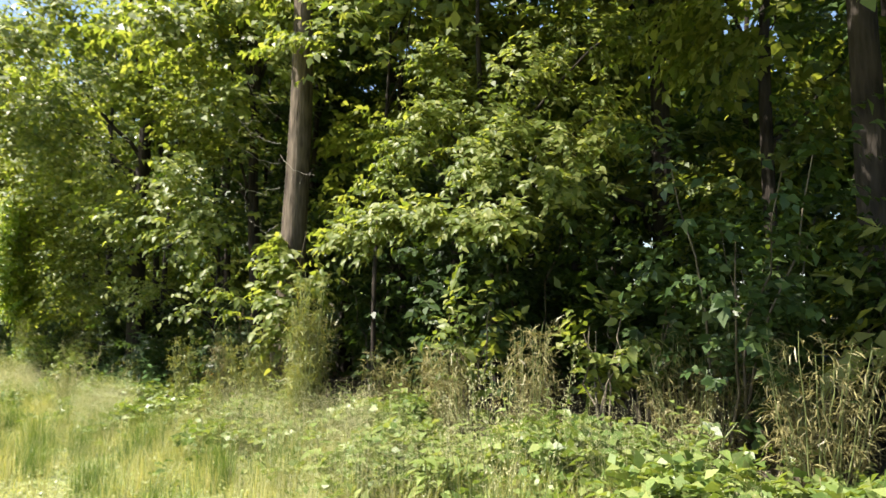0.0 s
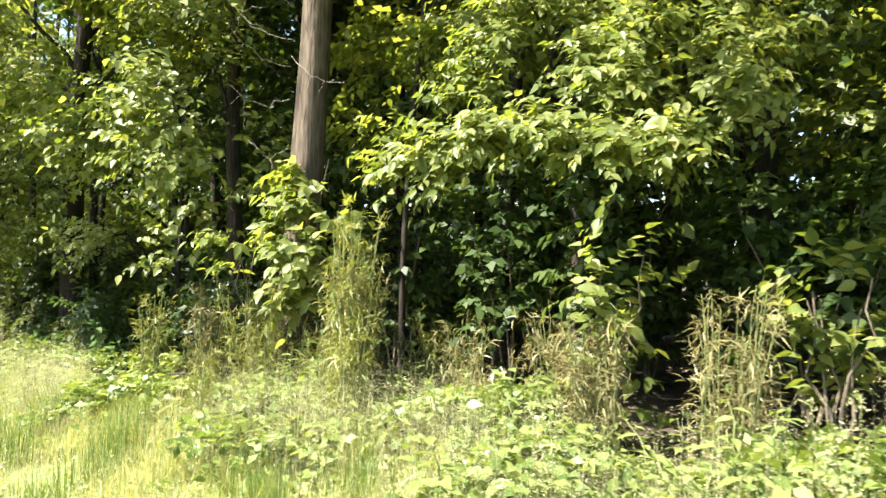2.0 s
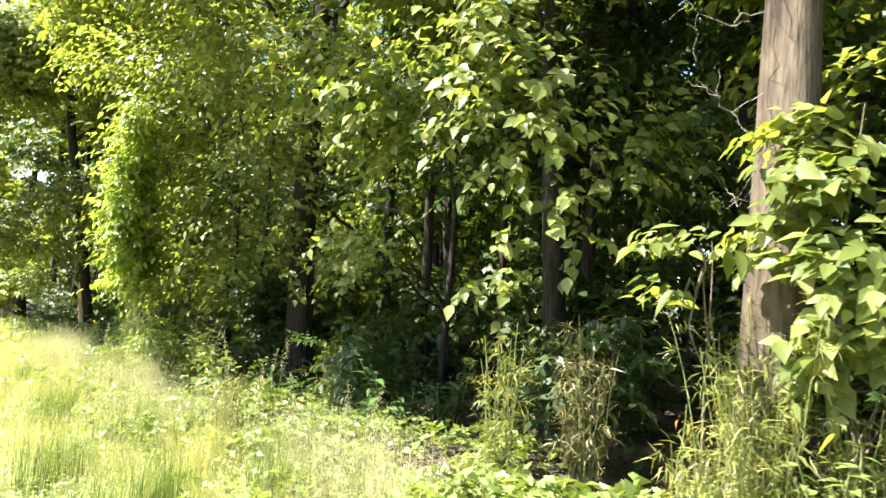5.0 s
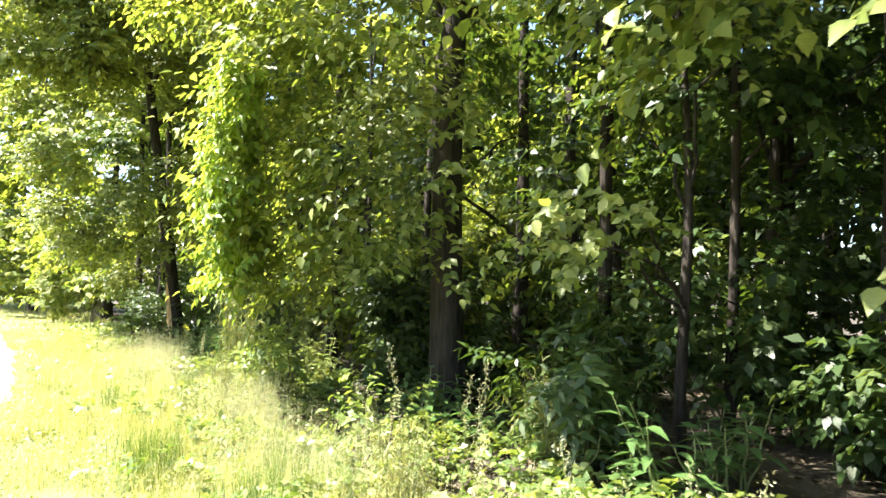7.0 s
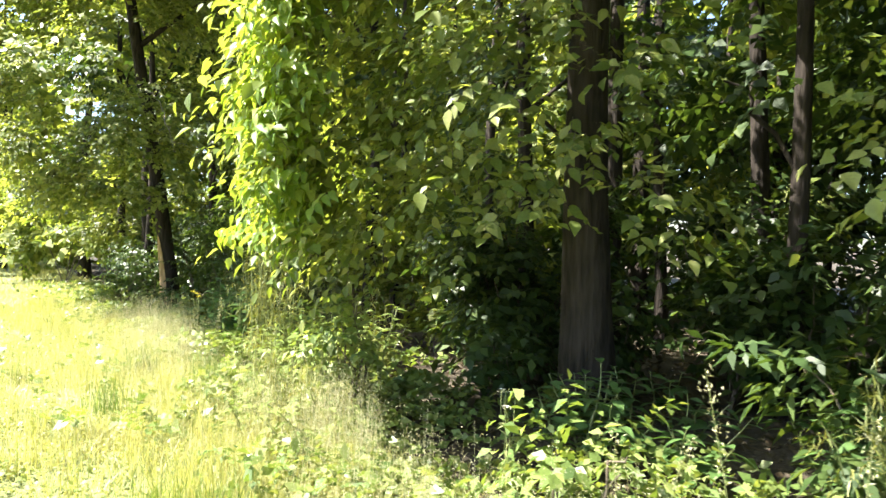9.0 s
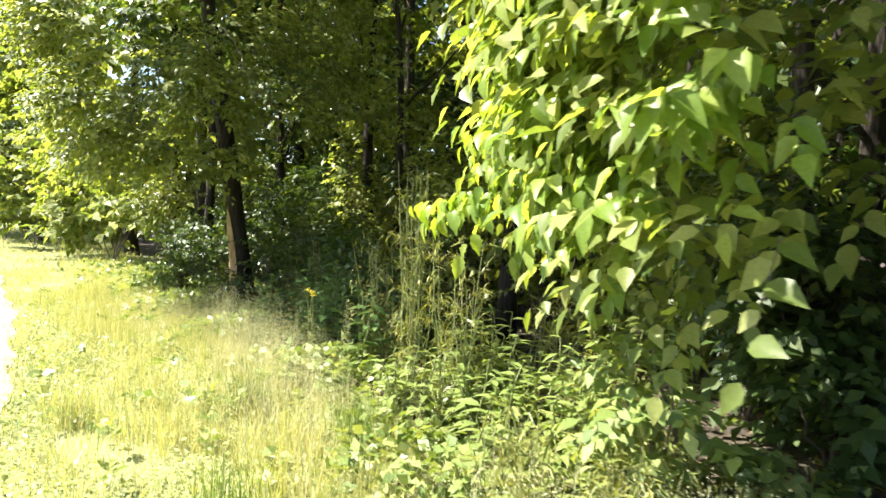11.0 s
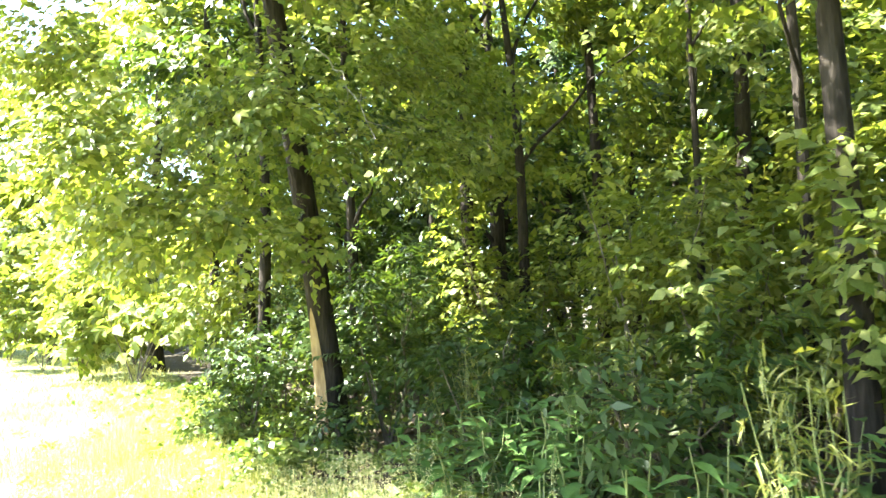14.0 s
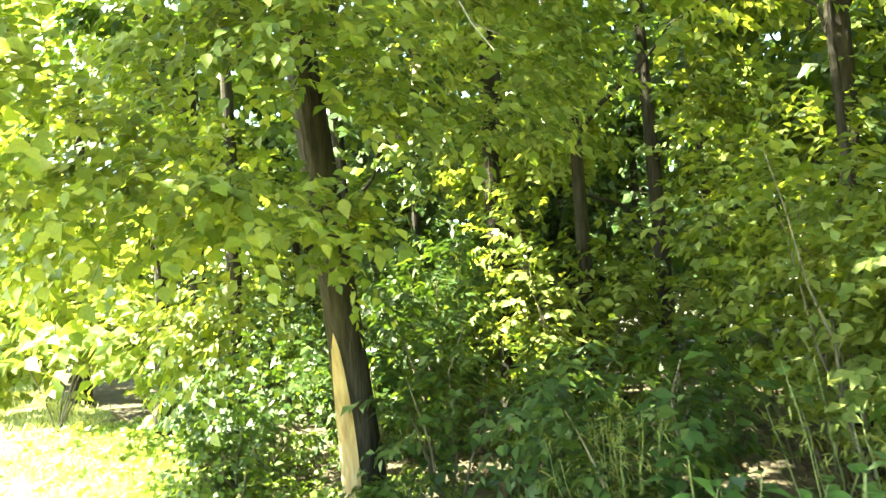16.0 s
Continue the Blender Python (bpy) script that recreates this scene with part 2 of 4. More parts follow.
def leaves(heap, P, D, N, length, width, fold=0.16, rich=False, droop=0.12):
    """Leaves with a folded midrib: P bases, D ways, N upper sides."""
    n = len(P)
    D = unit(D)
    S = unit(np.cross(D, N))
    N = np.cross(S, D)
    L = (np.asarray(length) * np.ones(n))[:, None]
    W = (np.asarray(width) * np.ones(n))[:, None]
    o = np.arange(n)[:, None]
    if not rich:
        mid = P + D * L * 0.42 + N * W * fold
        v = np.stack([P, mid + S * W * 0.5, P + D * L - N * L * droop, mid - S * W * 0.5], 1)
        heap.add(v, o * 4 + np.array([[0, 1, 2, 3]]))
        return
    at = np.array([.16, .42, .70])
    wide = np.array([.36, .5, .27])
    bow = droop * at ** 2
    mid = P[:, None] + D[:, None] * (L * at)[..., None] - N[:, None] * (L * bow)[..., None]
    off = S[:, None] * (W * wide)[..., None]
    up = N[:, None] * (W * fold * wide * 2)[..., None]
    v = np.concatenate([P[:, None], mid, (P + D * L - N * L * droop)[:, None], mid + off + up, mid - off + up], 1)
    o = o * 11
    heap.add(v, *(o + np.array([f]) for f in ([0, 5, 1], [0, 1, 8], [7, 4, 3], [3, 4, 10], [5, 6, 2, 1], [1, 2, 9, 8], [6, 7, 3, 2], [2, 3, 10, 9])))


def sprays(rng, O, way, reach, per, hang=0.5, face=0.75):
    """Leaf bases, ways and upper sides along twigs that start at O and go along way."""
    n = len(O)
    way = unit(way)
    f = (np.arange(per) + 0.6) / per
    side = unit(np.cross(way, np.array([[0, 0, 1.0]])) + rng.normal(0, 0.15, (n, 3)))
    reach = (np.asarray(reach) * np.ones(n))[:, None, None]
    P = O[:, None] + way[:, None] * reach * f[None, :, None]
    P[..., 2] -= (0.22 * reach[..., 0] * f[None] ** 2)
    sign = np.where(np.arange(per) % 2, 1.0, -1.0)[None, :, None]
    sign = np.where((np.arange(per) == per - 1)[None, :, None], 0.0, sign)
    D = way[:, None] * 0.55 + side[:, None] * sign * 0.85 + rng.normal(0, 0.28, (n, per, 3))
    D[..., 2] -= hang * (0.5 + rng.random((n, per)))
    out = way * np.array([[1.0, 1.0, 0.2]])
    N = np.array([[[0, 0, 0.85]]]) + face * out[:, None] + rng.normal(0, 0.32, (n, per, 3))
    return P.reshape(-1, 3), D.reshape(-1, 3), N.reshape(-1, 3)


def clump(rng, centre, size, count, axis, shell=0.55):
    """Starts and ways of twigs in an uneven cloud of foliage."""
    g = unit(rng.normal(0, 1, (count, 3)))
    r = rng.random((count, 1)) ** shell
    r *= 0.8 + 0.35 * np.sin(g[:, :1] * 5 + centre[0]) * np.cos(g[:, 2:] * 4 + centre[1])
    O = np.asarray(centre) + g * r * np.asarray(size)
    out = O - np.asarray(axis)
    out[:, 2] = 0.25 * np.abs(out[:, 2]) * np.sign(out[:, 2])
    return O, unit(out) + g * 0.5 + rng.normal(0, 0.35, (count, 3))


def holder(name, x, y, label, category, group="", kind="", z=None):
    e = new(name)
    e.location = (x, y, float(lie(x, y)) if z is None else z)
    return tagged(e, label, category, group, kind)


def settle(ob, thing):
    """Parts are built in world places; keep them there under their thing."""
    ob.parent = thing
    ob.matrix_parent_inverse = Matrix.Translation(-thing.location)
    return ob

# ---- large structure ----
def build_ground():
    near_x, near_y = np.arange(-8, 14.01, 0.25), np.arange(-6, 44.01, 0.25)
    far = np.array([3, 8, 16, 30, 60, 120, 250, 500, 1000, 2000.0])
    xs = np.concatenate([near_x[0] - far[::-1], near_x, near_x[-1] + far])
    ys = np.concatenate([near_y[0] - far[::-1], near_y, near_y[-1] + far])
    X, Y = np.meshgrid(xs, ys)
    v = np.stack([X, Y, lie(X, Y)], -1).reshape(-1, 3)
    w, h = len(xs), len(ys)
    i = (np.arange(h - 1)[:, None] * w + np.arange(w - 1)[None]).ravel()
    ob = mesh_object("ground", v, [np.stack([i, i + 1, i + w + 1, i + w], -1)], SOIL, smooth=True)
    ob.data.materials.append(LITTER)
    c = v[i]
    wood = (c[:, 0] > edge(c[:, 1]) + 0.35).astype(np.int32)
    ob.data.polygons.foreach_set("material_index", wood)
    tagged(ob, "meadow soil turning to leaf litter under the wood", "ground", kind="structure")
    y = np.arange(-6, 70, 0.4)
    a, b = track_side(y, -1), track_side(y, 1)
    f = np.linspace(0, 1, 9)
    X = a[:, None] * (1 - f) + b[:, None] * f
    Y = y[:, None] + 0 * f
    v = np.stack([X, Y, lie(X, Y) + 0.012 - 0.02 * np.sin(f * math.pi * 2)[None] ** 2 * 0.3], -1)
    i = (np.arange(len(y) - 1)[:, None] * 9 + np.arange(8)[None]).ravel()
    t = mesh_object("dirt_track", v, [np.stack([i, i + 1, i + 10, i + 9], -1)], DIRT, smooth=True)
    tagged(t, "pale bare dirt track worn through the meadow grass", "path", kind="structure")


build_ground()


# ---- trees ----
SPINES = {}


def tree(seed, x, y, high, radius, label, clouds, leaf=0.10, leaf_mat=None, bark=None, lean=(0, 0), per=9, reach=0.4,
         rich=False, limbs=6, name="tree", group="", twigs=False, sides=10, foot=1.35, wide=0.62, fuller=1.0):
    """A tree: tapered trunk, limbs towards its clouds of foliage, and a crown of single leaves."""
    rng = np.random.default_rng(seed)
    ground = float(lie(x, y))
    thing = holder(name, x, y, label, "tree", group)
    n = 14
    f = np.linspace(0, 1, n)
    spine = np.stack([x + lean[0] * f * high + 0.06 * np.sin(f * 7 + seed), y + lean[1] * f * high + 0.05 * np.sin(f * 6 + 2 * seed), ground - 0.12 + f * (high + 0.12)], -1)
    spine[:, :2] -= spine[0, :2] - np.array([x, y])
    r = radius * (1 - 0.82 * f ** 1.1)
    r[0] *= foot
    r[1] *= 1 + (foot - 1) * 0.2
    SPINES[seed] = (spine, r)
    h = Heap()
    tube(h, spine, r, sides, 0.10, rng)
    settle(h.build("trunk", bark or SHADE_BARK, smooth=True), thing)
    crown, wood = Heap(), Heap()
    order = sorted(clouds, key=lambda c: -c[3] * c[4] * c[5])
    for k, c in enumerate(order):
        centre, size, count = np.array(c[:3]), np.array(c[3:6]), int(c[6] * fuller)
        at = np.clip((centre[2] - ground) * 0.72 / high, 0.04, 0.95)
        root = np.array([np.interp(at, f, spine[:, q]) for q in range(3)])
        if k < limbs:
            lh = Heap()
            tube(lh, bend(rng, root, centre, 7, 0.12, 0.06), np.linspace(min(radius * 0.34, 0.05), 0.008, 7), 6)
            settle(lh.build("limb", bark or SHADE_BARK, smooth=True), thing)
        O, way = clump(rng, centre, size, count, root)
        P, D, N = sprays(rng, O, way, reach * (0.6 + 0.7 * rng.random(count)), per)
        # Leaves above 4.4 m are enlarged so that the upper crown shades more.
        L = leaf * (0.55 + 0.75 * rng.random(len(P))) * (1.32 if centre[2] > 4.4 else 1.0)
        leaves(crown, P, D, N, L, L * wide, rich=rich and centre[2] < 3.6)
        if twigs:
            w = unit(way)
            e = O + w * reach * 0.9
            e[:, 2] -= 0.16 * reach
            s = np.cross(w, [0, 0, 1.0]) * 0.003
            o = np.arange(count)[:, None] * 3
            wood.add(np.stack([O - s, O + s, e], 1), o + np.array([[0, 1, 2]]))
    settle(crown.build("crown", leaf_mat or DEEP_SHADE), thing)
    if wood.n:
        tagged(settle(wood.build("twig_spray", TWIG_BARK), thing), kind="stuff")
    return thing


def crown_clouds(seed, x, y, low, high, spread, number, count):
    """Clouds of foliage for a tree of the wood."""
    rng = np.random.default_rng(seed)
    out = []
    for k in range(number):
        f = (k + rng.random()) / number
        a, d = rng.random() * 2 * math.pi, spread * (0.25 + 0.75 * rng.random()) * (1 - 0.45 * f)
        s = spread * (0.30 + 0.25 * rng.random())
        out.append((x + d * math.cos(a), y + d * math.sin(a), low + f * (high - low), s, s, s * 0.6, count))
    return out


def shade_clouds(seed, x0, x1, y0, y1, z0, z1, number, count):
    """Flat leaf clouds added above the view to shade the wood below."""
    rng = np.random.default_rng(seed)
    return [(rng.uniform(x0, x1), rng.uniform(y0, y1), rng.uniform(z0, z1), .9, .9, .4, count) for k in range(number)]


# The pale-barked tree at the wood's edge, its crown above the view.
pale = tree(11, 3.72, 8.01, 10.5, 0.183, "pale grey-brown tree trunk, bare low down, at the wood's edge",
            crown_clouds(12, 4.13, 8.81, 5.4, 10.0, 2.2, 14, 46), 0.11, MAPLE, PALE_BARK, (-0.006, -0.008), sides=16, foot=1.2)
rng = np.random.default_rng(5)
for z, dx, dy, dz in ((2.65, -0.5, 0.25, 0.10), (2.95, -0.7, 0.1, 0.35), (3.2, -0.45, 0.5, 0.4), (3.05, 0.25, -0.5, -0.28), (2.2, -0.3, 0.2, 0.06), (3.5, -0.6, -0.1, 0.5), (2.0, -0.22, 0.05, -0.4)):
    h = Heap()
    start = np.array([3.58, 7.99, z])
    tip = start + np.array([dx, dy, dz])
    pts = bend(rng, start, tip, 9, -0.10, 0.03)
    tube(h, pts, np.linspace(0.0032, 0.001, 9), 5)
    for j in (3, 5, 6):
        tube(h, bend(rng, pts[j], pts[j] + rng.normal(0, 0.13, 3), 5, 0, 0.015), np.linspace(0.002, 0.0008, 5), 4)
    settle(h.build("dead_twig", DEAD_WOOD, label="bare pale dead twig"), pale)

# The maple beside it, whose outer sprays catch the sun.
tree(21, 4.46, 10.40, 8.5, 0.11, "slender maple with sunlit outer leaves at the wood's edge",
     [(3.6, 10.9, 5.0, .8, .8, .4, 90), (2.3, 12.2, 5.6, .9, .9, .4, 90), (3.06, 9.37, 2.25, .55, .5, .45, 70), (2.7, 10.28, 2.45, .5, .55, .45, 60), (2.92, 9.57, 2.9, .5, .5, .35, 60), (3.45, 9.2, 1.65, .4, .35, .32, 14),
      (3.17, 9.56, 1.3, .4, .5, .28, 12), (2.44, 11.1, 2.9, .6, .6, .6, 60), (2.92, 10.67, 2.3, .5, .6, .3, 44), (3.8, 10.23, 3.6, .9, .9, .6, 90),
      # The overhead clouds from here on are added to shade the wood behind.
      (4.37, 9.6, 2.3, .7, .6, .7, 60), (3.31, 10.45, 4.2, .8, .8, .5, 90), (3.46, 9.35, 3.9, .7, .7, .4, 80), (3.76, 11.43, 4.0, .8, .8, .5, 90), (4.03, 8.82, 4.6, .8, .7, .5, 110), (3.18, 11.86, 4.6, .9, .8, .4, 120), (2.78, 9.88, 5.0, .9, .9, .4, 120), (3.8, 10.23, 5.6, 1.0, 1.0, .5, 120)] + crown_clouds(22, 4.41, 10.40, 4.8, 8.6, 1.9, 10, 46),
     0.10, MAPLE, SHADE_BARK, (-0.03, -0.01), twigs=True, per=8, wide=0.72, fuller=0.85, rich=True)

# The sapling whose long sunlit branches arch over the canes.
tree(31, 5.30, 5.95, 6.2, 0.055, "arching sapling with bright sunlit pointed leaves",
     [(3.62, 6.35, 1.95, .2, .25, .2, 44), (3.68, 6.0, 1.95, .22, .25, .15, 44), (3.75, 5.65, 2.08, .22, .25, .13, 48), (3.85, 5.3, 2.05, .22, .25, .13, 44), (3.95, 4.95, 1.98, .2, .25, .13, 40),
      (4.15, 4.6, 1.95, .22, .25, .16, 44), (3.9, 6.0, 2.45, .2, .22, .18, 36), (4.05, 5.9, 2.8, .22, .22, .2, 36), (4.3, 5.8, 3.2, .3, .3, .22, 40), (4.4, 5.4, 2.7, .28, .28, .2, 44), (4.6, 5.0, 2.95, .3, .3, .2, 44), (4.3, 5.0, 2.5, .28, .28, .18, 40), (4.8, 5.6, 3.15, .3, .3, .2, 44), (4.5, 4.3, 2.3, .3, .3, .15, 36), (5.02, 4.46, 2.75, .55, .5, .2, 56),
      (5.54, 4.74, 3.2, .6, .6, .3, 64), (5.01, 6.17, 3.5, .6, .6, .3, 64), (4.44, 6.9, 3.2, .45, .45, .4, 50), (5.63, 6.64, 4.2, .9, .9, .6, 90), (4.95, 5.07, 3.6, .5, .5, .3, 56), (5.32, 4.35, 3.9, .5, .5, .3, 50),
      (4.6, 6.09, 3.9, .5, .5, .3, 50), (6.3, 6.0, 4.3, .8, .8, .4, 80), (6.0, 5.2, 4.4, .7, .7, .4, 70)],
     0.086, MAPLE, SHADE_BARK, (-0.08, -0.02), per=11, reach=0.3, twigs=True, rich=True, wide=0.52, name="sapling", fuller=1.0, limbs=12)

# The dark tree whose sunlit branch hangs over the meadow beside the track.
def skirt_clouds(seed, x, y):
    """The dome of low outer foliage round the dark tree's meadow side."""
    rng = np.random.default_rng(seed)
    out = []
    for a in range(122, 236, 8):
        for z, pull, count in ((1.0, -.22, 14), (1.4, 0, 20), (1.9, .05, 22), (2.45, .03, 22), (3.0, -.1, 24), (3.6, -.25, 26)):
            r = float(np.interp(a, [120, 150, 165, 180, 190, 205, 232], [1.85, 2.12, 2.0, 2.14, 2.2, 2.15, 1.9])) + pull + rng.uniform(-.12, .12)
            at = radians(a + rng.uniform(-3, 3))
            if a > 160:
                count = int(count * (.75 if a < 176 else .5))
            if a > 184 and z < 2.6:
                r, count = 1.45 - .1 * z + rng.uniform(-.2, .2), 9
            if a > 214 and z < 2.2 or a > 190 and z < 1.3:
                continue
            out.append((x + r * math.cos(at), y + r * math.sin(at), z + rng.uniform(-.1, .1), .34, .34, .26, count))
            if a % 3 == 0:
                out.append((x + .62 * r * math.cos(at), y + .62 * r * math.sin(at), z + .35, .45, .45, .3, 20))
    return out


dark = tree(41, 3.68, 14.4, 11.0, 0.175, "dark-trunked maple with a bright branch hanging over the grass",
     # Clouds above 3.3 m are added, mostly unseen, to shade sapling and weeds.
     [(0.6, 12.8, 5.2, .8, .8, .3, 90), (1, 12.1, 5, .8, .8, .3, 90), (.7, 13.2, 4.2, .6, .6, .25, 100), (.3, 13.5, 5.6, .8, .8, .3, 90), (1.2, 16.2, 3.9, 0.5, 0.45, 0.22, 60), (1.4, 15.2, 3.9, 0.6, 0.7, 0.4, 70), (1.9, 15.1, 4.8, 0.9, 1, 0.6, 80), (2.9, 13.7, 2.9, 0.5, 0.4, 0.35, 34), (3.15, 13.55, 2, 0.4, 0.3, 0.35, 24), (3.3, 13.4, 1.2, 0.35, 0.3, 0.3, 16),
      (1.5, 12.3, 3.7, 0.6, 0.6, 0.3, 110), (1.7, 11.5, 4, 0.6, 0.6, 0.3, 100), (1.4, 13.1, 4.2, 0.6, 0.6, 0.35, 110), (2, 11, 4.4, 0.7, 0.7, 0.35, 70), (2.1, 12.7, 3.4, 0.5, 0.5, 0.3, 80), (1.2, 13.9, 4.8, 0.7, 0.7, 0.4, 70),
      (2.3, 13.4, 3.4, 0.5, 0.5, 0.3, 50), (1.9, 11.9, 3.6, 0.6, 0.6, 0.25, 90), (1.3, 11.4, 4.9, 0.8, 0.8, 0.3, 90), (1.7, 12.4, 5.9, 0.8, 0.8, 0.4, 60), (1.3, 11.6, 5.8, 0.8, 0.8, 0.4, 60)] + skirt_clouds(44, 3.68, 14.4) + crown_clouds(42, 3.4, 14.4, 5, 10.5, 2.8, 16, 50) + shade_clouds(43, 0.6, 2.8, 16.2, 19.5, 4.9, 6.2, 18, 80) + shade_clouds(45, 2.4, 4.4, 12.0, 14.2, 4.9, 6.4, 8, 90),
     0.096, MAPLE, SHADE_BARK, (-0.012, 0.0), rich=True, twigs=True, per=6, wide=0.6, limbs=9, fuller=0.9)

# The leaning tree with a strip of bark gone.
scar = tree(51, 2.22, 23.7, 10.0, 0.145, "leaning dark tree with a strip of bark torn from its foot",
     [(0.0, 22.4, 2.2, .5, .6, .55, 100), (.7, 23.0, 1.9, .6, .6, .5, 110), (1.2, 23.7, 1.05, .5, .5, .36, 70), (1.2, 22.8, 2.7, .7, .7, .5, 120), (2.2, 22.5, 3.2, 1.0, .8, .5, 130),
      (-.3, 23.4, 3.2, .7, .8, .6, 120), (.3, 24.4, 1.75, .5, .6, .4, 80), (3.1, 22.6, 2.9, .7, .7, .4, 80), (.3, 23.0, 4.4, 1.0, .9, .6, 120), (2.1, 23.4, 4.6, 1.1, 1.0, .6, 130),
      # Clouds above 4 m are added out of view to shade the weeds below.
      (-.1, 24.8, 2.3, .6, .8, .6, 90), (1.4, 24.4, 2.2, .6, .6, .6, 80), (3.4, 24, 4.2, .9, .9, .7, 90), (.4, 25.2, 1.7, .5, .6, .4, 60), (2.6, 22.3, 2.3, .6, .5, .35, 50), (1.65, 22.7, 1.55, .4, .3, .32, 40), (1.9, 22.6, 2.4, .5, .4, .4, 50), (1.0, 22.5, 1.6, .4, .35, .25, 36), (1.3, 22.0, 2.5, .4, .4, .3, 36), (0.3, 22.6, 1.65, .4, .5, .25, 36), (0.1, 21.1, 4.5, .7, .6, .3, 120), (0.5, 20.4, 4.8, .7, .6, .3, 120), (0.7, 21.4, 4.6, .7, .6, .3, 120), (-.3, 21.8, 4.7, .6, .6, .3, 50), (-.8, 21.4, 4.6, .5, .5, .25, 40), (-.9, 22.2, 4.6, .55, .55, .25, 45), (-.7, 22.7, 4.2, .5, .5, .25, 40), (-.5, 20.9, 4.5, .5, .5, .25, 40), (1.0, 20.0, 5.2, .7, .6, .3, 120), (1.5, 21.2, 5.0, .8, .7, .4, 120), (1.0, 19.4, 5.6, .7, .6, .3, 80), (-.2, 20.6, 5.4, .8, .7, .3, 100), (2.4, 20.2, 5.2, 1.0, .9, .4, 110), (2.6, 22.2, 4.4, .9, .8, .4, 100)] + crown_clouds(52, 1.6, 23.4, 5.2, 9.8, 2.8, 14, 54) + shade_clouds(53, -1.5, 2.4, 19.8, 25.8, 5.2, 6.8, 36, 80),
     0.084, MAPLE, SHADE_BARK, (-0.14, -0.08), twigs=True, per=8, wide=0.68, limbs=8, fuller=1.35, rich=True)


def bare_strip():
    """The pale wood laid bare on the leaning trunk's sunny side."""
    h = Heap()
    spine, r = SPINES[51]
    z = np.linspace(-0.42, 0.98, 12)
    half = 0.45 * np.sin(np.linspace(0.5, math.pi, 12)) ** 0.5
    rows = []
    for k in range(12):
        cx, cy, rr = (np.interp(z[k], spine[:, 2], q) for q in (spine[:, 0], spine[:, 1], r))
        ang = radians(216) + np.linspace(-1, 1, 5) * half[k]
        rows.append(np.stack([cx + np.cos(ang) * (rr * 1.09 + .004), cy + np.sin(ang) * (rr * 1.09 + .004), np.full(5, z[k])], -1))
    i = (np.arange(11)[:, None] * 5 + np.arange(4)[None]).ravel()
    h.add(np.concatenate(rows), np.stack([i, i + 1, i + 6, i + 5], -1))
    settle(h.build("bare_wood_strip", BARE_WOOD, label="strip of orange bare wood", smooth=True), scar)


bare_strip()
rng = np.random.default_rng(8)
h = Heap()
pts = bend(rng, (1.62, 22.5, 3.3), (1.86, 21.45, 2.2), 10, 0.12, 0.03)
tube(h, pts, np.linspace(0.009, 0.003, 10), 5)
for j in (4, 6, 7, 8):
    tube(h, bend(rng, pts[j], pts[j] + rng.normal(0, 0.14, 3) + [0.05, 0, -0.05], 5, 0, 0.02), np.linspace(0.004, 0.0015, 5), 4)
settle(h.build("dead_branch", DEAD_WOOD, label="bare grey dead branch"), scar)

tree(81, 3.69, 7.55, 2.1, 0.018, "young sapling with large sunlit leaves against the pale trunk",
     [(3.52, 7.62, 1.66, .24, .2, .2, 38), (3.41, 7.47, 1.25, .24, .2, .18, 40), (3.54, 7.76, 1.9, .14, .14, .12, 12), (3.72, 7.3, 1.5, .2, .2, .2, 18), (3.45, 7.5, .85, .2, .2, .15, 24), (3.44, 7.79, 1.4, .14, .14, .14, 14)],
     0.11, MAPLE, TWIG_BARK, per=7, reach=.22, rich=True, wide=.62, limbs=4, name="sapling", sides=6)
tree(82, 3.35, 8.15, 1.45, 0.012, "thin sapling with a few level sunlit leaves",
     [(3.09, 8.01, 1.33, .22, .2, .05, 9), (3.2, 8.21, 1.1, .15, .15, .08, 5)], 0.13, MAPLE, TWIG_BARK, per=6, reach=.25, rich=True, wide=.4, limbs=2, name="sapling", sides=6)

# A shaded sapling that reaches out between the trees.
tree(61, 4.3, 12.0, 5.4, 0.045, "shaded young tree reaching out with broad leaves, a few sunlit",
     [(3.1, 11.7, 1.25, .45, .45, .16, 40), (2.9, 11.2, 1.45, .40, .4, .14, 30), (3.3, 12.1, 1.5, .4, .4, .16, 34), (4.0, 12.2, 2.4, .7, .7, .4, 50), (3.9, 11.2, 2.6, .6, .7, .4, 50), (4.4, 12.4, 3.9, .8, .8, .5, 60)],
     0.076, MAPLE, SHADE_BARK, (-0.05, 0), rich=True, twigs=True, per=8, wide=0.72, name="sapling", fuller=0.6)

